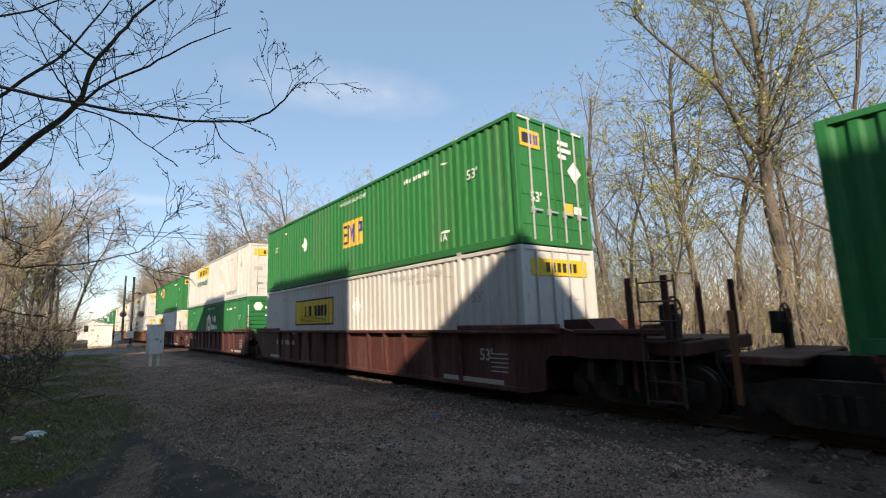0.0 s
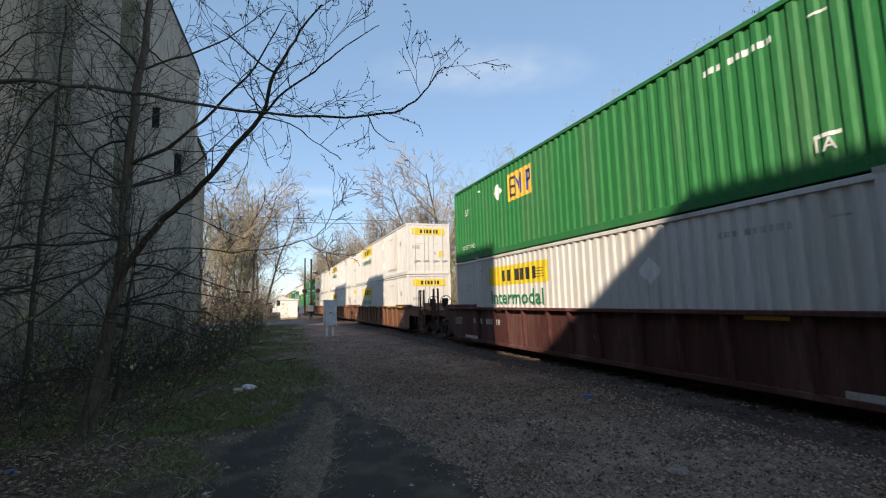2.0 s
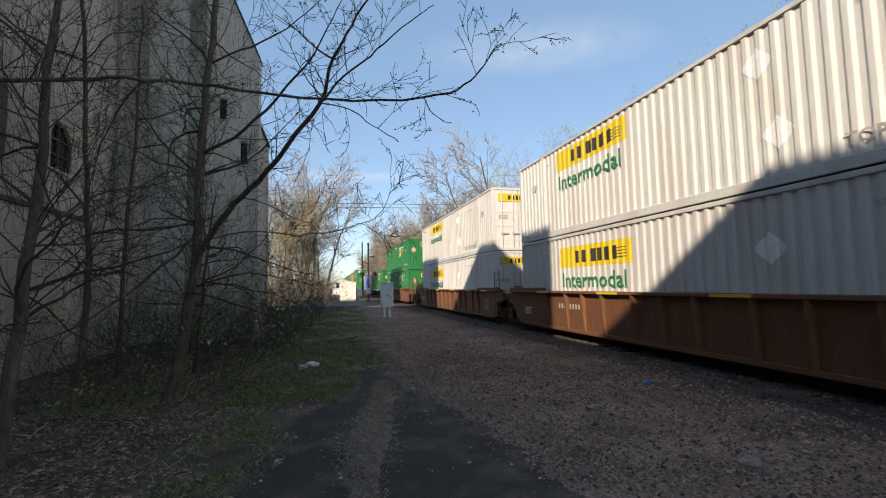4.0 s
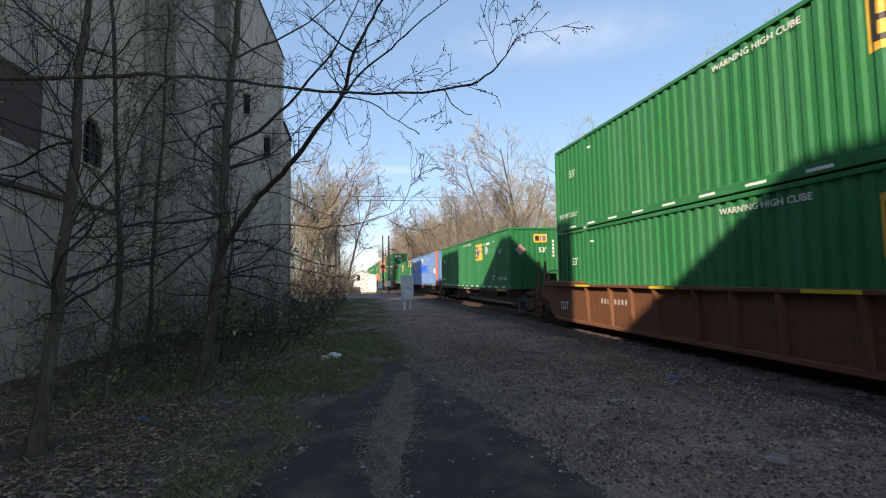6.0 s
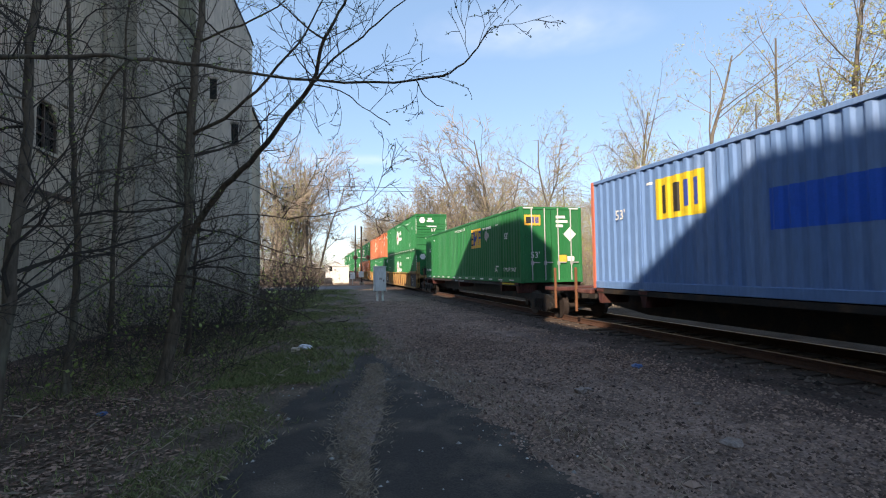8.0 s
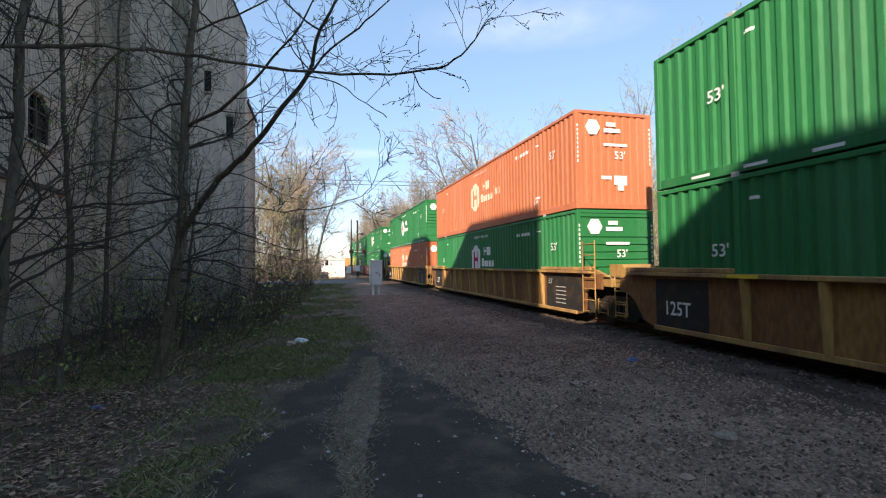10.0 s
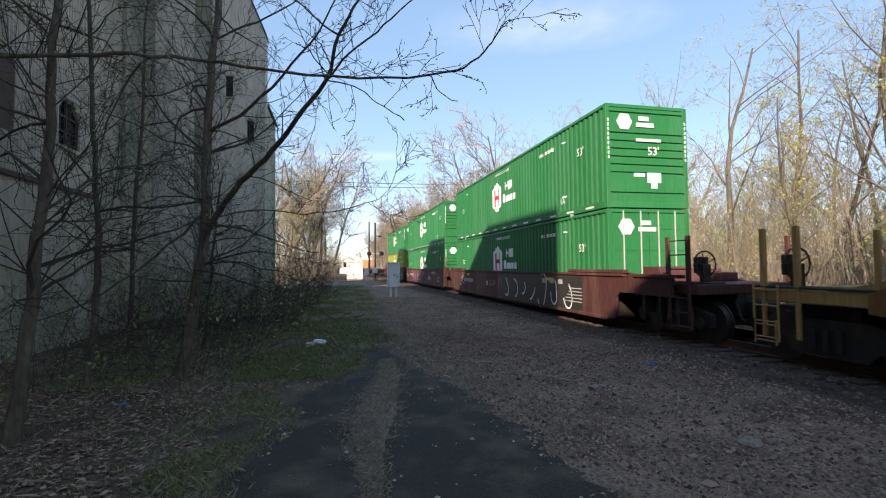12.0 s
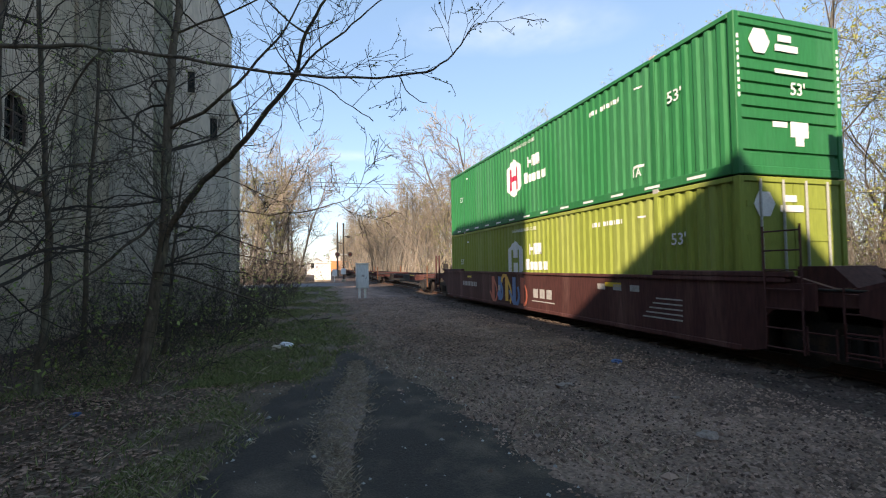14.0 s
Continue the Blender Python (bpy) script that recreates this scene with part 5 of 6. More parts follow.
def make_tree(seed, high, r, plan, bark, twig, buds, bud_size, label, wander=0.07, lift=0.03, first=(0, 0, 1), bud_mat="buds"):
    rs = np.random.RandomState(seed)
    limbs = []
    grow(rs, limbs, (0, 0, -0.1), first, high, r, 0, plan, wander, lift)
    t = tagged(new("tree"), label, "tree", "bare spring trees beside the railway")
    raw("trunk", *limbs_to_mesh(limbs, lambda d: d <= 1), M[bark], t, "", True)
    tagged(raw("crown", *limbs_to_mesh(limbs, lambda d: d > 1), M[twig], t), kind="stuff")
    if buds:
        tagged(raw("bud_mass", *bud_mesh(rs, limbs, buds, bud_size, 2), M[bud_mat], t), kind="stuff")
    return t


THIN[0] = 0.007
TALL = ((9, 0.5, 38), (6, 0.5, 42), (5, 0.55, 45), (1, 0.6, 45))
SLIM = ((12, 0.28, 42), (6, 0.5, 45), (4, 0.55, 45), (1, 0.55, 45))
FAR = ((14, 0.4, 40), (6, 0.5, 44), (5, 0.62, 45))
models = [make_tree(101, 15, 0.16, TALL, "bark_pale", "twig", 1600, 0.1, "tall bare tree with pale bark and yellow-green buds"),
          make_tree(102, 13, 0.16, TALL, "bark_pale", "twig", 1900, 0.1, "bare tree with spreading limbs and yellow-green buds", 0.1),
          make_tree(103, 12, 0.15, SLIM, "bark_pale", "twig", 1100, 0.09, "slim bare tree with fine brown twigs"),
          make_tree(104, 9, 0.1, SLIM, "bark_pale", "twig", 1700, 0.1, "young tree with sprouting yellow-green leaves", 0.1),
          make_tree(105, 16, 0.2, TALL, "bark_pale", "twig", 1900, 0.1, "tall bare tree with forked limbs", 0.11)]
THIN[0] = 0.03
models += [make_tree(106, 14, 0.2, FAR, "bark_pale", "twig", 120, 0.16, "bare brown tree in the distant woods", 0.08),
           make_tree(107, 12, 0.18, FAR, "bark_pale", "twig", 400, 0.16, "bare tree with yellow-green haze in the distant woods", 0.1)]
THIN[0] = 0.004
rs_w = np.random.RandomState(77)
homes = [(2, 19.0, 16.2, 0.95), (1, 22, 12.5, 0.85), (2, 27, 20, 0.95), (2, 15.5, 9.5, 0.85), (2, 19.5, 24, 0.9), (1, 16.5, 30, 0.85), (0, 24, 33, 1.0), (3, 14.6, 18, 0.75), (3, 15.2, 12.5, 0.8),
         (1, 24, 3, 1.0), (2, 26, 7, 1.0), (1, 19, -4, 1.0), (3, 15, 7, 0.7)]


def plant(count, kinds, area, grow_by, gap):
    tries = 0
    goal = len(homes) + count
    while len(homes) < goal and tries < 4000:
        tries += 1
        x, y = area()
        if all((x - h[1]) ** 2 + (y - h[2]) ** 2 > gap for h in homes):
            homes.append((int(rs_w.choice(kinds)), x, y, rs_w.uniform(0.75, 1.1) * grow_by))


plant(40, (0, 1, 2, 2, 3, 3, 4), lambda: (14.5 + abs(rs_w.normal(0, 9)), rs_w.uniform(-12, 60)), 0.72, 4)
plant(24, (5, 6), lambda: (30 + rs_w.uniform(0, 45), rs_w.uniform(-25, 110)), 1.05, 6)
plant(60, (5, 5, 6), lambda: (13.5 + abs(rs_w.normal(0, 12)), 58 + 240 * rs_w.uniform() ** 1.5), 0.92, 5)
plant(70, (5, 5, 6), lambda: (13.8 + 11 * rs_w.uniform() ** 1.3, 46 + 130 * rs_w.uniform() ** 1.2), 1.05, 3)
plant(26, (5, 6), lambda: (rs_w.uniform(-34, -2.5), rs_w.uniform(66, 200)), 1.0, 5)
for x, y, k, s in ((-3.4, 60.5, 3, 0.95), (-4.6, 63, 2, 1.15), (-2.2, 66, 1, 0.95), (-6.5, 60, 1, 0.95), (-1.4, 72, 2, 1.1), (-8.5, 62, 4, 0.9), (-0.6, 80, 5, 1.1), (-4, 70, 4, 1.0), (-2.6, 75, 6, 1.1), (-5.5, 57, 2, 0.8),
                   (-3.3, 61.5, 5, 1.1), (-5.2, 64.5, 5, 1.15), (-2.3, 68.5, 6, 1.2), (-7, 67, 5, 1.1), (-3.8, 77, 5, 1.3), (-2.7, 59.5, 5, 0.95), (-4.3, 61, 6, 1.15), (-6, 63, 5, 1.1), (-1.9, 64, 5, 1.0)):
    homes.append((k, x, y, s))
used = set()
for k, x, y, s in homes:
    t = models[k]
    if k in used:
        t = copy_thing(t, pose(0, 0, 0))
    used.add(k)
    t.matrix_basis = pose(x, y, 0, 0, 0, rs_w.uniform(0, 360))
    t.scale = (s, s, s * rs_w.uniform(0.9, 1.1))


def thicket(name, spot, count, high, r, material, label, seed, buds=0, bud_mat="buds", lean=0.25):
    """Undergrowth: thin leaning stems, each with a few side twigs, that nobody could count."""
    rs = np.random.RandomState(seed)
    limbs = []
    for _ in range(count):
        x, y = spot(rs)
        grow(rs, limbs, (x, y, -0.05), (rs.normal(0, lean), rs.normal(0, lean), 1), high * rs.uniform(0.4, 1.2), r * rs.uniform(0.6, 1.3), 1, ((0, 0, 0), (5, 0.5, 45), (1, 0.5, 45)), 0.16, 0.03)
    V, F = [], []
    for pts, rad, depth in limbs:
        tube(V, F, pts, rad, 3)
    ob = tagged(raw(name, V, F, M[material], None, label), category="undergrowth", kind="stuff")
    if buds:
        tagged(raw(name + "_leaves", *bud_mesh(rs, limbs, buds, 0.09, 1), M[bud_mat], None, "small fresh leaves on undergrowth stems"), category="leaves", kind="stuff")
    return ob


thicket("undergrowth", lambda rs: (12.2 + abs(rs.normal(0, 4.5)), rs.uniform(-10, 50)), 1350, 3.4, 0.011, "twig", "tangled brown undergrowth behind the railway", 5, 9000)
thicket("budding_bushes", lambda rs: (15.5 + 9 * rs.uniform() ** 1.3, 10 + 38 * rs.uniform() + rs.normal(0, 1)), 420, 6.0, 0.02, "twig", "bushes hazed with yellow-green spring leaves", 16, 42000)
thicket("woodland_thicket", lambda rs: (15 + 16 * rs.uniform() ** 1.2, rs.uniform(-9, 32)), 1900, 6.4, 0.013, "twig", "dense brown saplings behind the railway", 17, 5000)
thicket("far_undergrowth", lambda rs: (14 + abs(rs.normal(0, 9)), rs.uniform(50, 220)), 800, 5.0, 0.03, "twig", "brown undergrowth along the distant railway", 6, 4000)
thicket("back_undergrowth", lambda rs: (17 + 40 * rs.uniform() ** 1.3, rs.uniform(-25, 75)), 850, 7.5, 0.035, "twig", "brown thicket deep in the woods", 10, 7000)
thicket("far_thicket", lambda rs: (13.5 + 30 * rs.uniform() ** 1.4, 50 + 230 * rs.uniform() ** 1.3), 850, 11, 0.06, "twig", "bare brown saplings of the distant woods", 14, 3000)
thicket("verge_undergrowth", lambda rs: (rs.uniform(-9, 0.2), rs.uniform(57, 85)), 600, 5.5, 0.025, "twig", "brown scrub beside the road crossing", 7, 2500)
thicket("brush", lambda rs: (rs.uniform(-5.7, -1.3), 7.8 + 8.2 * rs.uniform()), 330, 2.2, 0.005, "twig_dark", "dark thin brush along the factory wall", 8, 1500, "buds_fg", 0.9)
thicket("wall_brush", lambda rs: (rs.uniform(-4.6, -0.9), rs.uniform(13.5, 17)), 150, 3.2, 0.007, "twig_dark", "dark brush in front of the factory end", 9, 500, "buds_fg", 0.7)
thicket("side_brush", lambda rs: (rs.uniform(-1.8, -0.3), rs.uniform(18, 44)), 110, 2.6, 0.009, "twig_dark", "dark brush along the factory side", 12, 300, "buds_fg")


def fine(path, n=4):
    """A smooth line through a few control points, a little crooked."""
    pts = [Vector(p) for p in path]
    out = []
    for i in range(len(pts) - 1):
        a, b, c, d = pts[max(i - 1, 0)], pts[i], pts[i + 1], pts[min(i + 2, len(pts) - 1)]
        for k in range(n):
            t = k / n
            out.append(0.5 * ((2 * b) + (c - a) * t + (2 * a - 5 * b + 4 * c - d) * t * t + (3 * b - a - 3 * c + d) * t ** 3))
            if k:
                out[-1] += 0.05 * noise.noise_vector(out[-1] * 2.3)
    return out + [pts[-1]]


def near_tree(label, trunk, r, limbs, seed, twigs=1.0, buds=0, boughs=14, big=1.0, skin=("bark", "twig_dark", "buds_fg"), group="dark bare trees beside the factory"):
    """A tree close by: its own trunk line and main limbs, with twigs grown along them."""
    rs = np.random.RandomState(seed)
    t = tagged(new("tree"), label, "tree", group)
    V, F = [], []
    line = fine(trunk)
    tube(V, F, line, [r * (1 - 0.7 * i / len(line)) * (1.45 if i == 0 else 1.12 if i == 1 else rs.uniform(0.9, 1.1)) for i in range(len(line))], 9)
    raw("trunk", V, F, M[skin[0]], t, "", True)
    grown = []
    for path, lr, spread in [(trunk, r * 0.5, 1.0)] + limbs:
        line = fine(path)
        if path is not trunk:
            V, F = [], []
            tube(V, F, line, [max(0.0045, lr * (1 - 0.85 * i / len(line))) for i in range(len(line))], 6)
            raw("limb", V, F, M[skin[0]], t, "", True)
        total = sum((b - a).length for a, b in zip(line, line[1:]))
        for k in range(int(total * (6.5 if path is trunk else 3.0) * spread * twigs)):
            i = rs.randint(len(line) // 4 if path is trunk else 1, len(line) - 1)
            d = (line[i + 1] - line[i]).normalized()
            side = d.cross(Vector(rs.normal(0, 1, 3))).normalized()
            a = radians(rs.uniform(30, 65))
            here = max(0.0045, lr * (1 - 0.85 * i / len(line)) * 0.4)
            grow(rs, grown, line[i].lerp(line[i + 1], rs.uniform()), d * math.cos(a) + side * math.sin(a) + Vector((0, 0, 0.15)),
                 big * rs.uniform(0.4, 1.35) * (1.7 if path is trunk else 1.15 - 0.6 * i / len(line)), big * min(0.011, here), 1, ((0, 0, 0), (4, 0.5, 44), (2, 0.5, 44)) + (((3, 0.5, 44),) if big > 1 else ()), 0.19, 0.045)
    line = fine(trunk)
    for k in range(int(boughs)):
        i = rs.randint(len(line) // 4, int(len(line) * 0.75))
        a = rs.uniform(0, 2 * math.pi)
        grow(rs, grown, line[i], (math.cos(a), math.sin(a), rs.uniform(-0.15, 0.5)), big * rs.uniform(0.9, 2.3), big * rs.uniform(0.012, 0.026), 0, ((7, 0.42, 50), (3, 0.5, 48)) + (((4, 0.5, 45),) if big > 1 else ()), 0.26, 0.03)
    V, F = [], []
    for pts, rad, depth in grown:
        tube(V, F, pts, [max(0.0032 * big, q) for q in rad], 3)
    tagged(raw("twig_mass", V, F, M[skin[1]], t), kind="stuff")
    if buds:
        tagged(raw("bud_mass", *bud_mesh(rs, grown, buds, 0.036 if big == 1 else 0.1, 2), M[skin[2]], t), kind="stuff")


near_tree("dark bare tree with long limbs reaching over the lane",
          [(-2.43, 8.25, 0.0), (-2.25, 8.3, 1.17), (-2.09, 8.24, 2.47), (-2.05, 8.25, 4.0), (-1.96, 8.27, 5.58), (-1.84, 8.4, 7.29), (-1.67, 8.64, 9.55)], 0.1,
          [([(-2.09, 8.14, 2.23), (-1.52, 7.65, 2.94), (-0.99, 7.13, 3.34), (-0.54, 6.58, 3.75), (-0.11, 6.1, 4.17), (0.05, 5.8, 4.64), (0.28, 5.59, 4.98), (0.57, 5.37, 5.37)], 0.05, 1.1),
           ([(-0.11, 6.1, 4.17), (0.23, 5.49, 3.88), (0.43, 4.78, 3.45), (0.59, 3.95, 3.02)], 0.01, 0.5),
           ([(-2.05, 8.25, 4.0), (-1.29, 7.69, 4.29), (-0.63, 7.17, 4.81), (-0.12, 6.8, 5.37), (0.2, 6.5, 5.9)], 0.03, 1.0),
           ([(-2.17, 8.12, 2.46), (-1.24, 7.5, 2.63), (-0.45, 6.99, 2.51), (0.26, 6.49, 2.58), (0.63, 6.17, 2.71), (0.77, 5.95, 2.98)], 0.013, 1.2),
           ([(-2.09, 8.24, 2.66), (-2.6, 7.57, 1.91), (-3.09, 6.73, 1.32), (-3.47, 6.09, 1.13)], 0.024, 0.8),
           ([(-1.96, 8.27, 5.58), (-1.24, 7.9, 5.75), (-0.49, 7.58, 6.13), (0.05, 7.4, 6.55)], 0.02, 0.9),
           ([(-2.23, 8.21, 1.73), (-1.39, 7.47, 1.55), (-0.45, 6.99, 1.21), (0.03, 6.6, 1.0)], 0.02, 1.0),
           ([(-0.11, 6.1, 4.17), (0.18, 5.8, 4.42), (0.57, 5.47, 4.65), (0.93, 5.11, 4.84), (1.15, 4.86, 4.91)], 0.016, 1.2),
           ([(0.05, 5.8, 4.64), (-0.3, 5.59, 4.78), (-0.6, 5.37, 4.89)], 0.014, 1.2)], 1, 1.0, 1500, 22)
near_tree("dark bare tree with a long level limb and budding twigs",
          [(-3.18, 5.56, -0.01), (-3.08, 5.62, 1.17), (-3.0, 5.66, 2.37), (-3.0, 5.77, 3.64), (-2.98, 5.9, 5.02), (-3.05, 6.08, 6.55)], 0.075,
          [([(-3.95, 5.3, 3.7), (-3.23, 5.42, 3.9), (-2.61, 5.52, 4.01), (-1.96, 5.57, 4.07), (-1.01, 5.61, 4.06), (-0.02, 5.4, 3.95), (1.01, 4.89, 3.84), (1.4, 4.59, 3.89), (1.57, 4.42, 4.03), (1.68, 4.27, 4.19)], 0.027, 1.2),
           ([(1.01, 4.89, 3.84), (1.03, 4.48, 3.5), (1.1, 4.05, 3.26)], 0.008, 0.6),
           ([(-1.96, 5.57, 4.07), (-2.39, 5.83, 3.63), (-2.75, 6.22, 2.91)], 0.016, 0.8),
           ([(-3.0, 5.66, 2.37), (-2.67, 6.26, 2.92), (-2.17, 6.87, 3.21), (-1.72, 7.41, 3.69)], 0.018, 0.8),
           ([(-3.0, 5.66, 2.24), (-2.52, 5.67, 2.28), (-1.99, 5.77, 2.39), (-1.7, 5.76, 2.52)], 0.014, 0.8),
           ([(-3.0, 5.77, 3.64), (-3.13, 5.36, 3.6), (-3.24, 5.06, 3.65)], 0.016, 0.8)], 2, 0.9, 1500, 11)
near_tree("slender dark bare tree close to the factory wall", [(-3.54, 7.84, -0.01), (-3.47, 7.87, 1.24), (-3.46, 7.88, 2.61), (-3.58, 7.93, 4.38), (-3.71, 7.98, 6.21), (-3.82, 8.05, 7.65)], 0.055, [], 3, 0.7, 160, 7)
near_tree("slender dark bare tree in front of stained concrete", [(-4.35, 11.4, -0.02), (-4.3, 11.42, 3.0), (-4.21, 11.56, 5.64), (-4.25, 11.76, 8.46)], 0.05, [], 4, 0.8, 120, 10)
near_tree("short dark bare tree among brush", [(-2.75, 10.86, 0.02), (-2.61, 10.89, 1.96), (-2.43, 11.04, 3.86)], 0.04, [], 5, 1.0, 160, 10)


def across(u, z, bx0=18.3, by0=5.0):
    """A spot of the forked tree: u metres sideways from its foot."""
    return bx0 + 0.785 * u, by0 - 0.62 * u, z


near_tree("tall forked grey tree hazed with yellow-green buds", [across(0, -0.1), across(0.1, 3), across(-0.05, 5.5), across(0.05, 7.4), across(0.25, 9.0), across(0.3, 10.8), across(0.1, 13.5), across(0.0, 15.5)], 0.24,
          [([across(0.0, 6.6), across(-0.6, 7.7), across(-1.15, 9.2), across(-1.9, 10.1), across(-3.4, 11.6), across(-4.0, 12.3)], 0.14, 1.3),
           ([across(0.1, 8.0), across(0.7, 9.0), across(1.3, 9.9), across(2.0, 11.4), across(2.6, 12.9), across(2.9, 14.2)], 0.11, 1.3),
           ([across(0.25, 9.4), across(-0.3, 10.6), across(-0.9, 12.4), across(-1.2, 13.8)], 0.08, 1.3),
           ([across(-1.15, 9.2), across(-1.3, 10.6), across(-1.2, 12.0), across(-1.5, 13.2)], 0.06, 1.3),
           ([across(0.0, 5.6), across(-0.9, 6.1), across(-1.9, 6.4), across(-2.8, 7.3)], 0.07, 1.3),
           ([across(2.0, 11.4), across(2.9, 11.9), across(3.7, 12.9)], 0.05, 1.3)], 51, 0.6, 9000, 20, 1.9, ("bark_pale", "twig_grey", "buds"), "bare spring trees beside the railway")
near_tree("slim budding tree beside the railway woods", [across(-2.6, -0.1, 18.6, 5.5), across(-2.5, 3, 18.6, 5.5), across(-2.7, 6, 18.6, 5.5), across(-2.6, 9.5, 18.6, 5.5), across(-2.4, 11, 18.6, 5.5)], 0.12,
          [([across(-2.55, 4.4, 18.6, 5.5), across(-3.3, 6.6, 18.6, 5.5), across(-3.7, 8.6, 18.6, 5.5)], 0.06, 1.3),
           ([across(-2.65, 5.2, 18.6, 5.5), across(-1.9, 7.0, 18.6, 5.5), across(-1.6, 9.2, 18.6, 5.5)], 0.06, 1.3)], 52, 0.8, 6500, 16, 1.8, ("bark_pale", "twig_grey", "buds"), "bare spring trees beside the railway")


# ---- the crossing and its surroundings ----
def relay_shed(x, y):
    s = tagged(new("relay_shed"), "white steel signal relay shed beside the crossing", "shed")
    part("body", box(x - 1.0, x + 1.0, y, y + 1.6, 0.18, 2.3, 0.03), M["shed"], s)
    part("roof", prism([(x - 1.1, 2.3), (x + 1.1, 2.3), (x + 1.1, 2.36), (x, 2.5), (x - 1.1, 2.36)], y - 0.1, y + 1.7, "y"), M["shed"], s)
    d = part("door", box(x - 0.35, x + 0.45, y - 0.03, y + 0.0, 0.3, 2.15, 0.01), M["shed"], s)
    part("door_handle", box(x - 0.26, x - 0.2, y - 0.08, y - 0.03, 1.1, 1.3), M["dark"], d)
    part("vent", box(x - 0.85, x - 0.55, y - 0.02, y, 1.7, 1.95), M["gray_let"], s)
    part("base", box(x - 0.95, x + 0.95, y + 0.05, y + 1.55, 0, 0.18), M["concrete"], s)


def utility_cabinet(x, y):
    s = tagged(new("utility_cabinet"), "light grey steel cabinet on two wooden posts", "cabinet")
    part("body", box(x - 0.34, x + 0.34, y, y + 0.5, 0.55, 1.92, 0.02), M["cabinet"], s)
    d = part("door", box(x - 0.12, x + 0.31, y - 0.025, y, 0.6, 1.87, 0.008), M["cabinet"], s)
    part("label_plate", box(x - 0.06, x + 0.1, y - 0.03, y - 0.025, 1.2, 1.32), M["gray_let"], d)
    part("hasp", box(x + 0.17, x + 0.21, y - 0.05, y - 0.025, 1.1, 1.2), M["dark"], d)
    part("lid", box(x - 0.38, x + 0.38, y - 0.05, y + 0.54, 1.92, 1.97, 0.01), M["cabinet"], s)
    for dx in (-0.16, 0.16):
        part("post", box(x + dx - 0.06, x + dx + 0.06, y + 0.12, y + 0.24, 0, 0.55, 0.01), M["shed"], s)


def crossing_signal(x, y, s=1):
    c = tagged(new("crossing_signal"), "steel crossing signal mast with two round lamps", "signal")
    part("mast", rod(bmesh.new(), (x, y, 0), (x, y, 6.9), 0.1, 10), M["dark"], c)
    part("base", box(x - 0.25, x + 0.25, y - 0.25, y + 0.25, 0, 0.3, 0.03), M["concrete"], c)
    part("junction_box", box(x - 0.35, x + 0.25, y - 0.2, y + 0.2, 0.9, 1.6, 0.03), M["cabinet"], c)
    part("lamp_arm", rod(bmesh.new(), (x - 0.8, y, 3.3), (x + 0.8, y, 3.3), 0.045, 8), M["steel"], c)
    for dx in (-0.75, 0.75):
        bm = bmesh.new()
        bmesh.ops.create_cone(bm, cap_ends=True, segments=20, radius1=0.3, radius2=0.3, depth=0.04, matrix=Matrix.Translation((x + dx, y - 0.1, 3.3)) @ Matrix.Rotation(radians(90), 4, "X"))
        l = part("lamp", bm, M["black"], c, "black round lamp backboard")
        bm = bmesh.new()
        bmesh.ops.create_cone(bm, cap_ends=True, segments=16, radius1=0.15, radius2=0.17, depth=0.22, matrix=Matrix.Translation((x + dx, y - 0.2, 3.3)) @ Matrix.Rotation(radians(90), 4, "X"))
        part("lens", bm, M["lens_red"], l)
    part("equipment_box", box(x - 1.35, x - 0.8, y - 0.2, y + 0.2, 0.7, 1.5, 0.03), M["cabinet"], c)
    part("equipment_post", rod(bmesh.new(), (x - 1.08, y, 0), (x - 1.08, y, 0.7), 0.05, 8), M["steel"], c)
    part("flood_arm", rod(bmesh.new(), (x, y, 5.4), (x + 0.55, y, 5.5), 0.04, 6), M["dark"], c)
    part("flood_lamp", box(x + 0.4, x + 0.75, y - 0.15, y + 0.15, 5.3, 5.5, 0.03), M["dark"], c)
    part("side_pole", rod(bmesh.new(), (x - 0.7, y, 4.7), (x - 0.7, y, 6.2), 0.04, 6), M["dark"], c)
    part("side_bracket", rod(bmesh.new(), (x - 0.7, y, 4.8), (x, y, 4.5), 0.04, 6), M["dark"], c)
    part("bell", box(x - 0.12, x + 0.12, y - 0.12, y + 0.12, 6.9, 7.1, 0.04), M["dark"], c)


def utility_pole(x, y, high, arms):
    p = tagged(new("utility_pole"), "brown wooden utility pole with cross arms", "pole", "utility poles")
    bm = bmesh.new()
    bmesh.ops.create_cone(bm, cap_ends=True, segments=10, radius1=0.17, radius2=0.11, depth=high, matrix=Matrix.Translation((x, y, high / 2)))
    part("pole", bm, M["bark_pale"], p)
    for k in range(arms):
        part("cross_arm", box(x - 0.06, x + 0.06, y - 1.1, y + 1.1, high - 0.6 - k * 0.9, high - 0.48 - k * 0.9), M["bark_pale"], p)


def cable(a, b, sag, r=0.04):
    V, F = [], []
    pts = [Vector(a).lerp(Vector(b), t) - Vector((0, 0, sag * 4 * t * (1 - t))) for t in np.linspace(0, 1, 25)]
    tube(V, F, pts, [r] * 25, 4)
    tagged(raw("power_cable", V, F, M["wire"], None, "thin black overhead power cable across the railway"), category="cable", group="power cables")


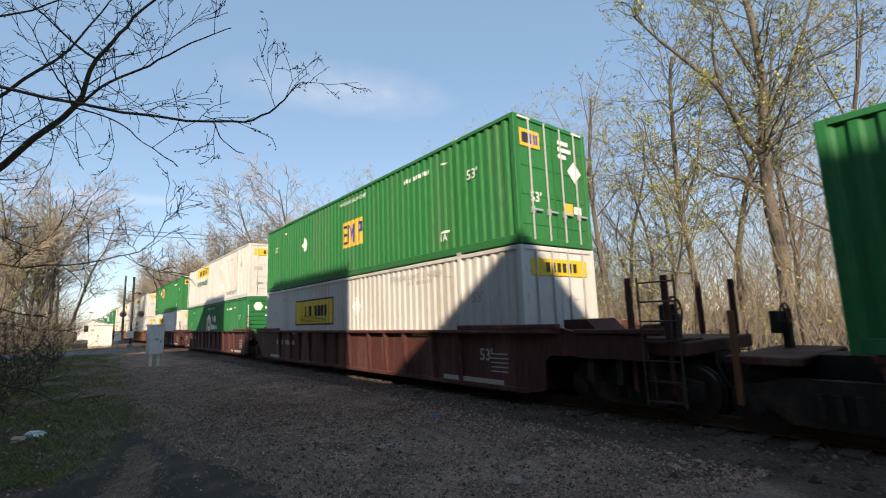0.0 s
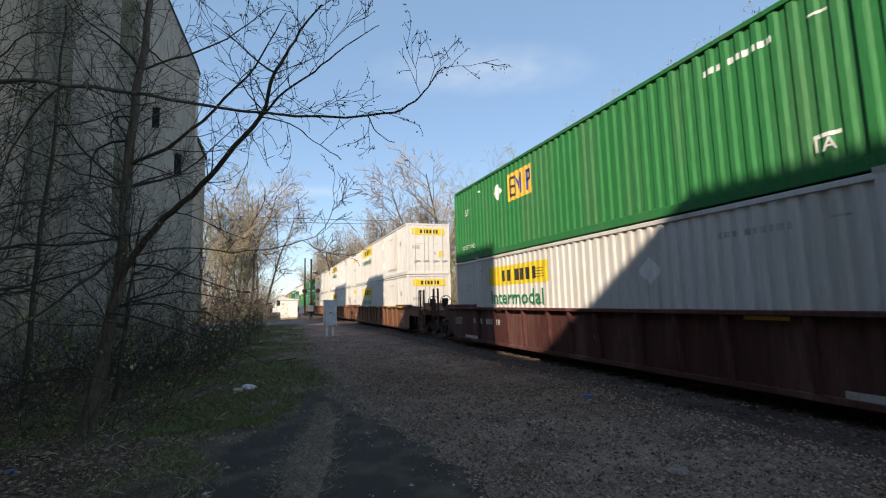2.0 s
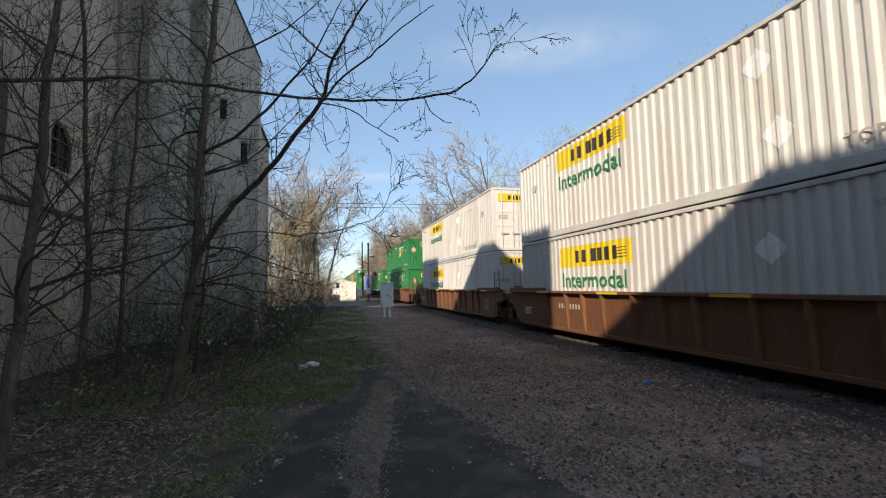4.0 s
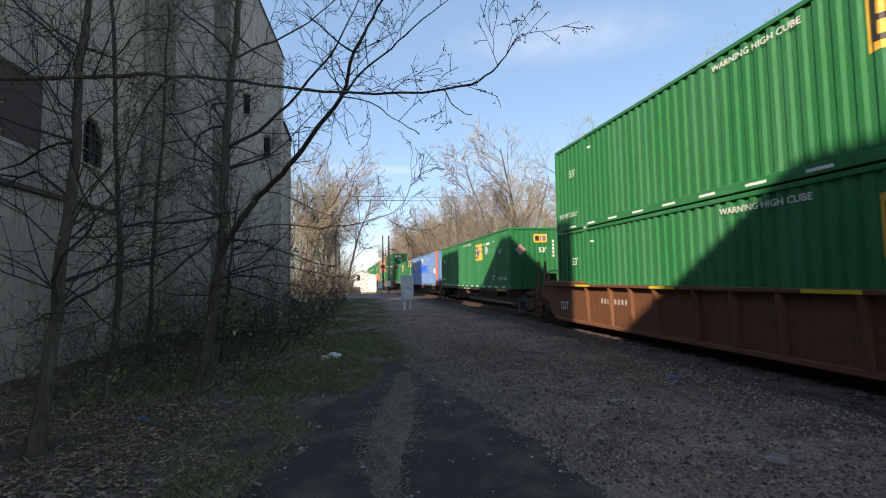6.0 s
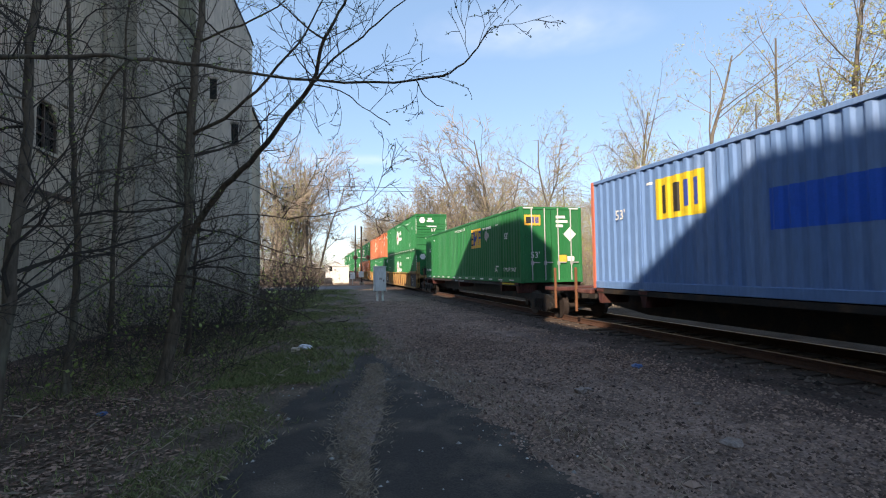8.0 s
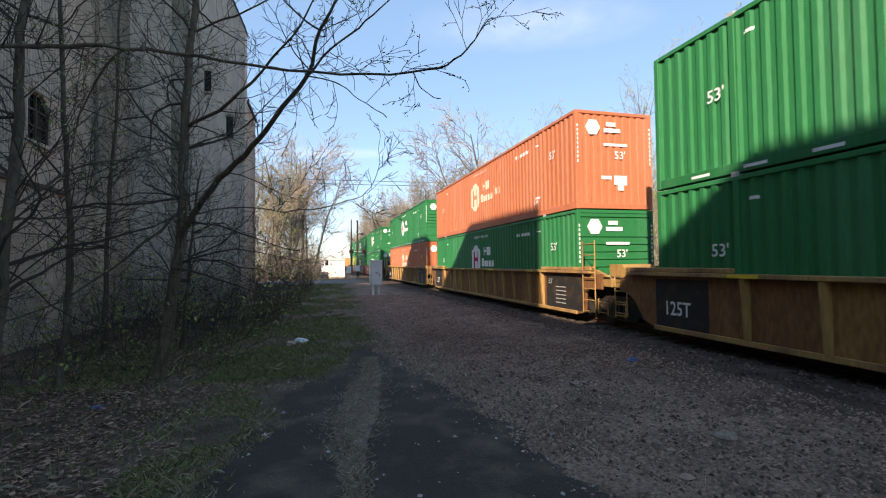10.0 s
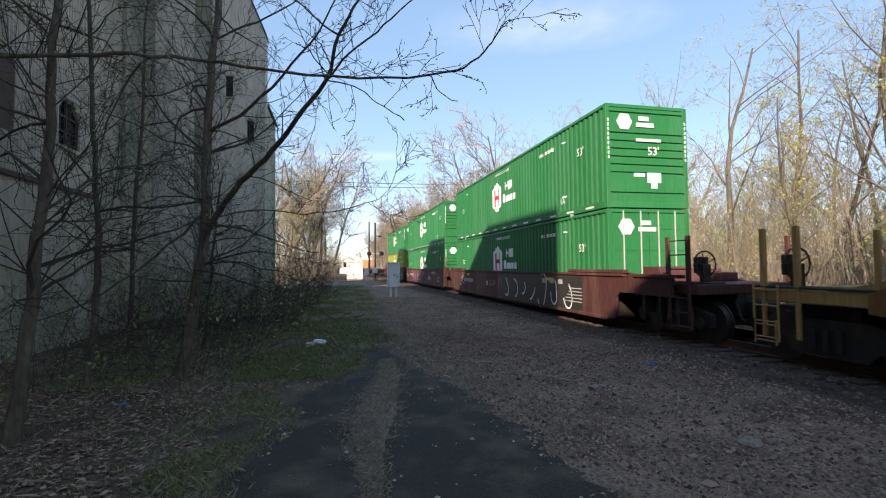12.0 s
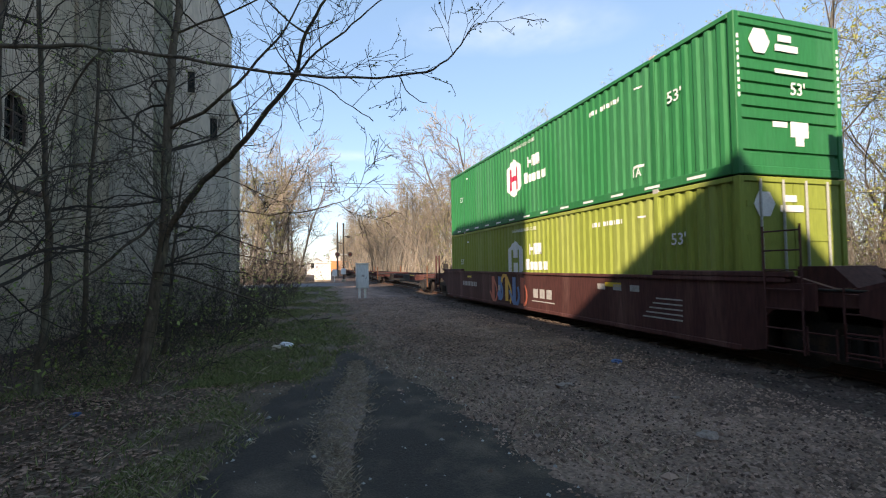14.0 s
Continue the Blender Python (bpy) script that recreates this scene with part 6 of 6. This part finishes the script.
def house(x, y, wide, deep, eaves, ridge, wall, label, lower=None):
    h = tagged(new("house"), label, "house", "houses beyond the crossing")
    part("wall", box(x, x + wide, y, y + deep, 0, eaves), M[wall], h)
    part("gable", prism([(x, eaves), (x + wide, eaves), (x + wide / 2, ridge - 0.15)], y + 0.01, y + deep - 0.01, "y"), M[wall], h)
    bm = prism([(x - 0.4, eaves - 0.1), (x + wide / 2, ridge), (x + wide + 0.4, eaves - 0.1), (x + wide + 0.4, eaves + 0.12), (x + wide / 2, ridge + 0.25), (x - 0.4, eaves + 0.12)], y - 0.3, y + deep + 0.3, "y")
    part("roof", bm, M["gray_let"], h, "grey shingled gable roof")
    if lower:
        part("lower_wall", box(x - 0.05, x + wide + 0.05, y - 0.05, y, 0, eaves * 0.5), M[lower], h, "orange lower wall")
    for fx in (0.2, 0.55, 0.78):
        w = part("window", box(x + wide * fx, x + wide * fx + 1.0, y - 0.04, y, eaves * 0.6, eaves * 0.6 + 1.3), M["pane"], h)
        part("window_frame", bx(box(x + wide * fx - 0.08, x + wide * fx, y - 0.07, y, eaves * 0.6, eaves * 0.6 + 1.3), x + wide * fx + 1.0, x + wide * fx + 1.08, y - 0.07, y, eaves * 0.6, eaves * 0.6 + 1.3), M["shed"], w)


relay_shed(2.35, 60)
utility_cabinet(3.2, 26.2)
crossing_signal(4.7, 57)
utility_pole(5.3, 76, 9.0, 1)
utility_pole(43, 76, 16.6, 2)
utility_pole(-22, 62, 13.5, 2)
for k in range(2):
    cable((-22, 61.2 + k * 0.8, 12.9 - 0.35 * k), (43, 75.2 + k * 0.8, 16.1 - 0.5 * k), 0.5)
    cable((43, 75.2 + k * 0.8, 16.1 - 0.5 * k), (110, 92 + k, 16.5 - 0.5 * k), 0.9)
house(11.6, 210, 12, 10, 9.2, 11.4, "shed", "white and orange house beyond the crossing", "brick_orange")
house(0.9, 118, 4.6, 7, 2.6, 4.0, "cabinet", "small white house with a grey gable roof")
house(-8, 128, 7, 7, 3.6, 6.2, "cabinet", "small grey house with a grey gable roof")


# ---- litter ----
def crumple(x, y, size, material, label, seed, name):
    rs = np.random.RandomState(seed)
    bm = bmesh.new()
    bmesh.ops.create_icosphere(bm, subdivisions=2, radius=size)
    for v in bm.verts:
        v.co *= 1 + rs.uniform(-0.35, 0.35)
        v.co.z *= 0.45
    bm.transform(Matrix.Translation((x, y, hump(x, y) + size * 0.25)))
    tagged(obj(name, bm, M[material], None, label), category="litter")


crumple(-0.35, 10.8, 0.15, "plastic", "crumpled white plastic bag on the grass", 1, "plastic_bag")
crumple(-0.55, 10.7, 0.12, "straw", "crumpled pale paper on the grass", 2, "paper_scrap")
crumple(-2.6, 6.6, 0.06, "blue_litter", "small blue plastic scrap among dead leaves", 3, "plastic_scrap")
crumple(5.3, 7.0, 0.09, "blue_litter", "faded blue plastic scrap on gravel", 4, "plastic_scrap")
for i, (x, y, s) in enumerate(((3.9, 3.75, 0.1), (3.55, 5.9, 0.09), (3.7, 5.95, 0.06), (2.3, 4.3, 0.035), (1.95, 4.6, 0.03), (4.6, 4.9, 0.05))):
    crumple(x, y, s, "rock", "loose grey rock lying on gravel", 40 + i, "rock")


# ---- clouds ----
def cloud(x, y, z, wide, deep, seed):
    m = M.get("cloud")
    if m is None:
        m = bpy.data.materials.new("thin_cloud")
        m.use_nodes = True
        nt = m.node_tree
        add, link = nt.nodes.new, nt.links.new
        nt.nodes.remove(nt.nodes["Principled BSDF"])
        tc, mp, n1, gr = add("ShaderNodeTexCoord"), add("ShaderNodeMapping"), add("ShaderNodeTexNoise"), add("ShaderNodeTexGradient")
        mp.inputs["Scale"].default_value = (3, 1.2, 1)
        n1.inputs["Scale"].default_value, n1.inputs["Detail"].default_value = 1.6, 8
        gr.gradient_type = "SPHERICAL"
        mul, rng, mixs, tr, em = add("ShaderNodeMath"), add("ShaderNodeMapRange"), add("ShaderNodeMixShader"), add("ShaderNodeBsdfTransparent"), add("ShaderNodeEmission")
        mul.operation = "MULTIPLY"
        rng.inputs["From Min"].default_value, rng.inputs["From Max"].default_value, rng.inputs["To Max"].default_value = 0.05, 0.6, 0.2
        # the cloud's sunlit brightness is put in as a faint glow of the sheet
        em.inputs["Color"].default_value, em.inputs["Strength"].default_value = (0.9, 0.95, 1.0, 1), 0.75
        link(tc.outputs["Object"], mp.inputs["Vector"])
        link(mp.outputs[0], n1.inputs["Vector"])
        link(tc.outputs["Object"], gr.inputs["Vector"])
        link(n1.outputs["Fac"], mul.inputs[0])
        link(gr.outputs["Fac"], mul.inputs[1])
        link(mul.outputs[0], rng.inputs["Value"])
        link(rng.outputs[0], mixs.inputs["Fac"])
        link(tr.outputs[0], mixs.inputs[1])
        link(em.outputs[0], mixs.inputs[2])
        link(mixs.outputs[0], nt.nodes["Material Output"].inputs["Surface"])
        M["cloud"] = m
    V = [(-1, -1, 0), (1, -1, 0), (1, 1, 0), (-1, 1, 0)]
    ob = raw("backdrop_cloud", V, [(0, 1, 2, 3)], m, None, "thin white streak of high cloud")
    ob.matrix_basis = pose(x, y, z, 0, 0, seed) @ Matrix.Diagonal((wide, deep, 1, 1))
    ob.visible_shadow = False
    tagged(ob, kind="structure", category="cloud")


cloud(420, 1500, 400, 260, 60, 4)
cloud(60, 1600, 380, 420, 110, -5)
cloud(700, 1400, 800, 500, 250, -18)


# ---- what moves ----
def motions():
    for ob, near in MOVERS:
        z = HEIGHT.get(ob, 0.0)
        walk(ob, [(t, pose(X0, near - SPEED * t, z)) for t in (0, 3.5, 7, 10.5, 14)])


motions()
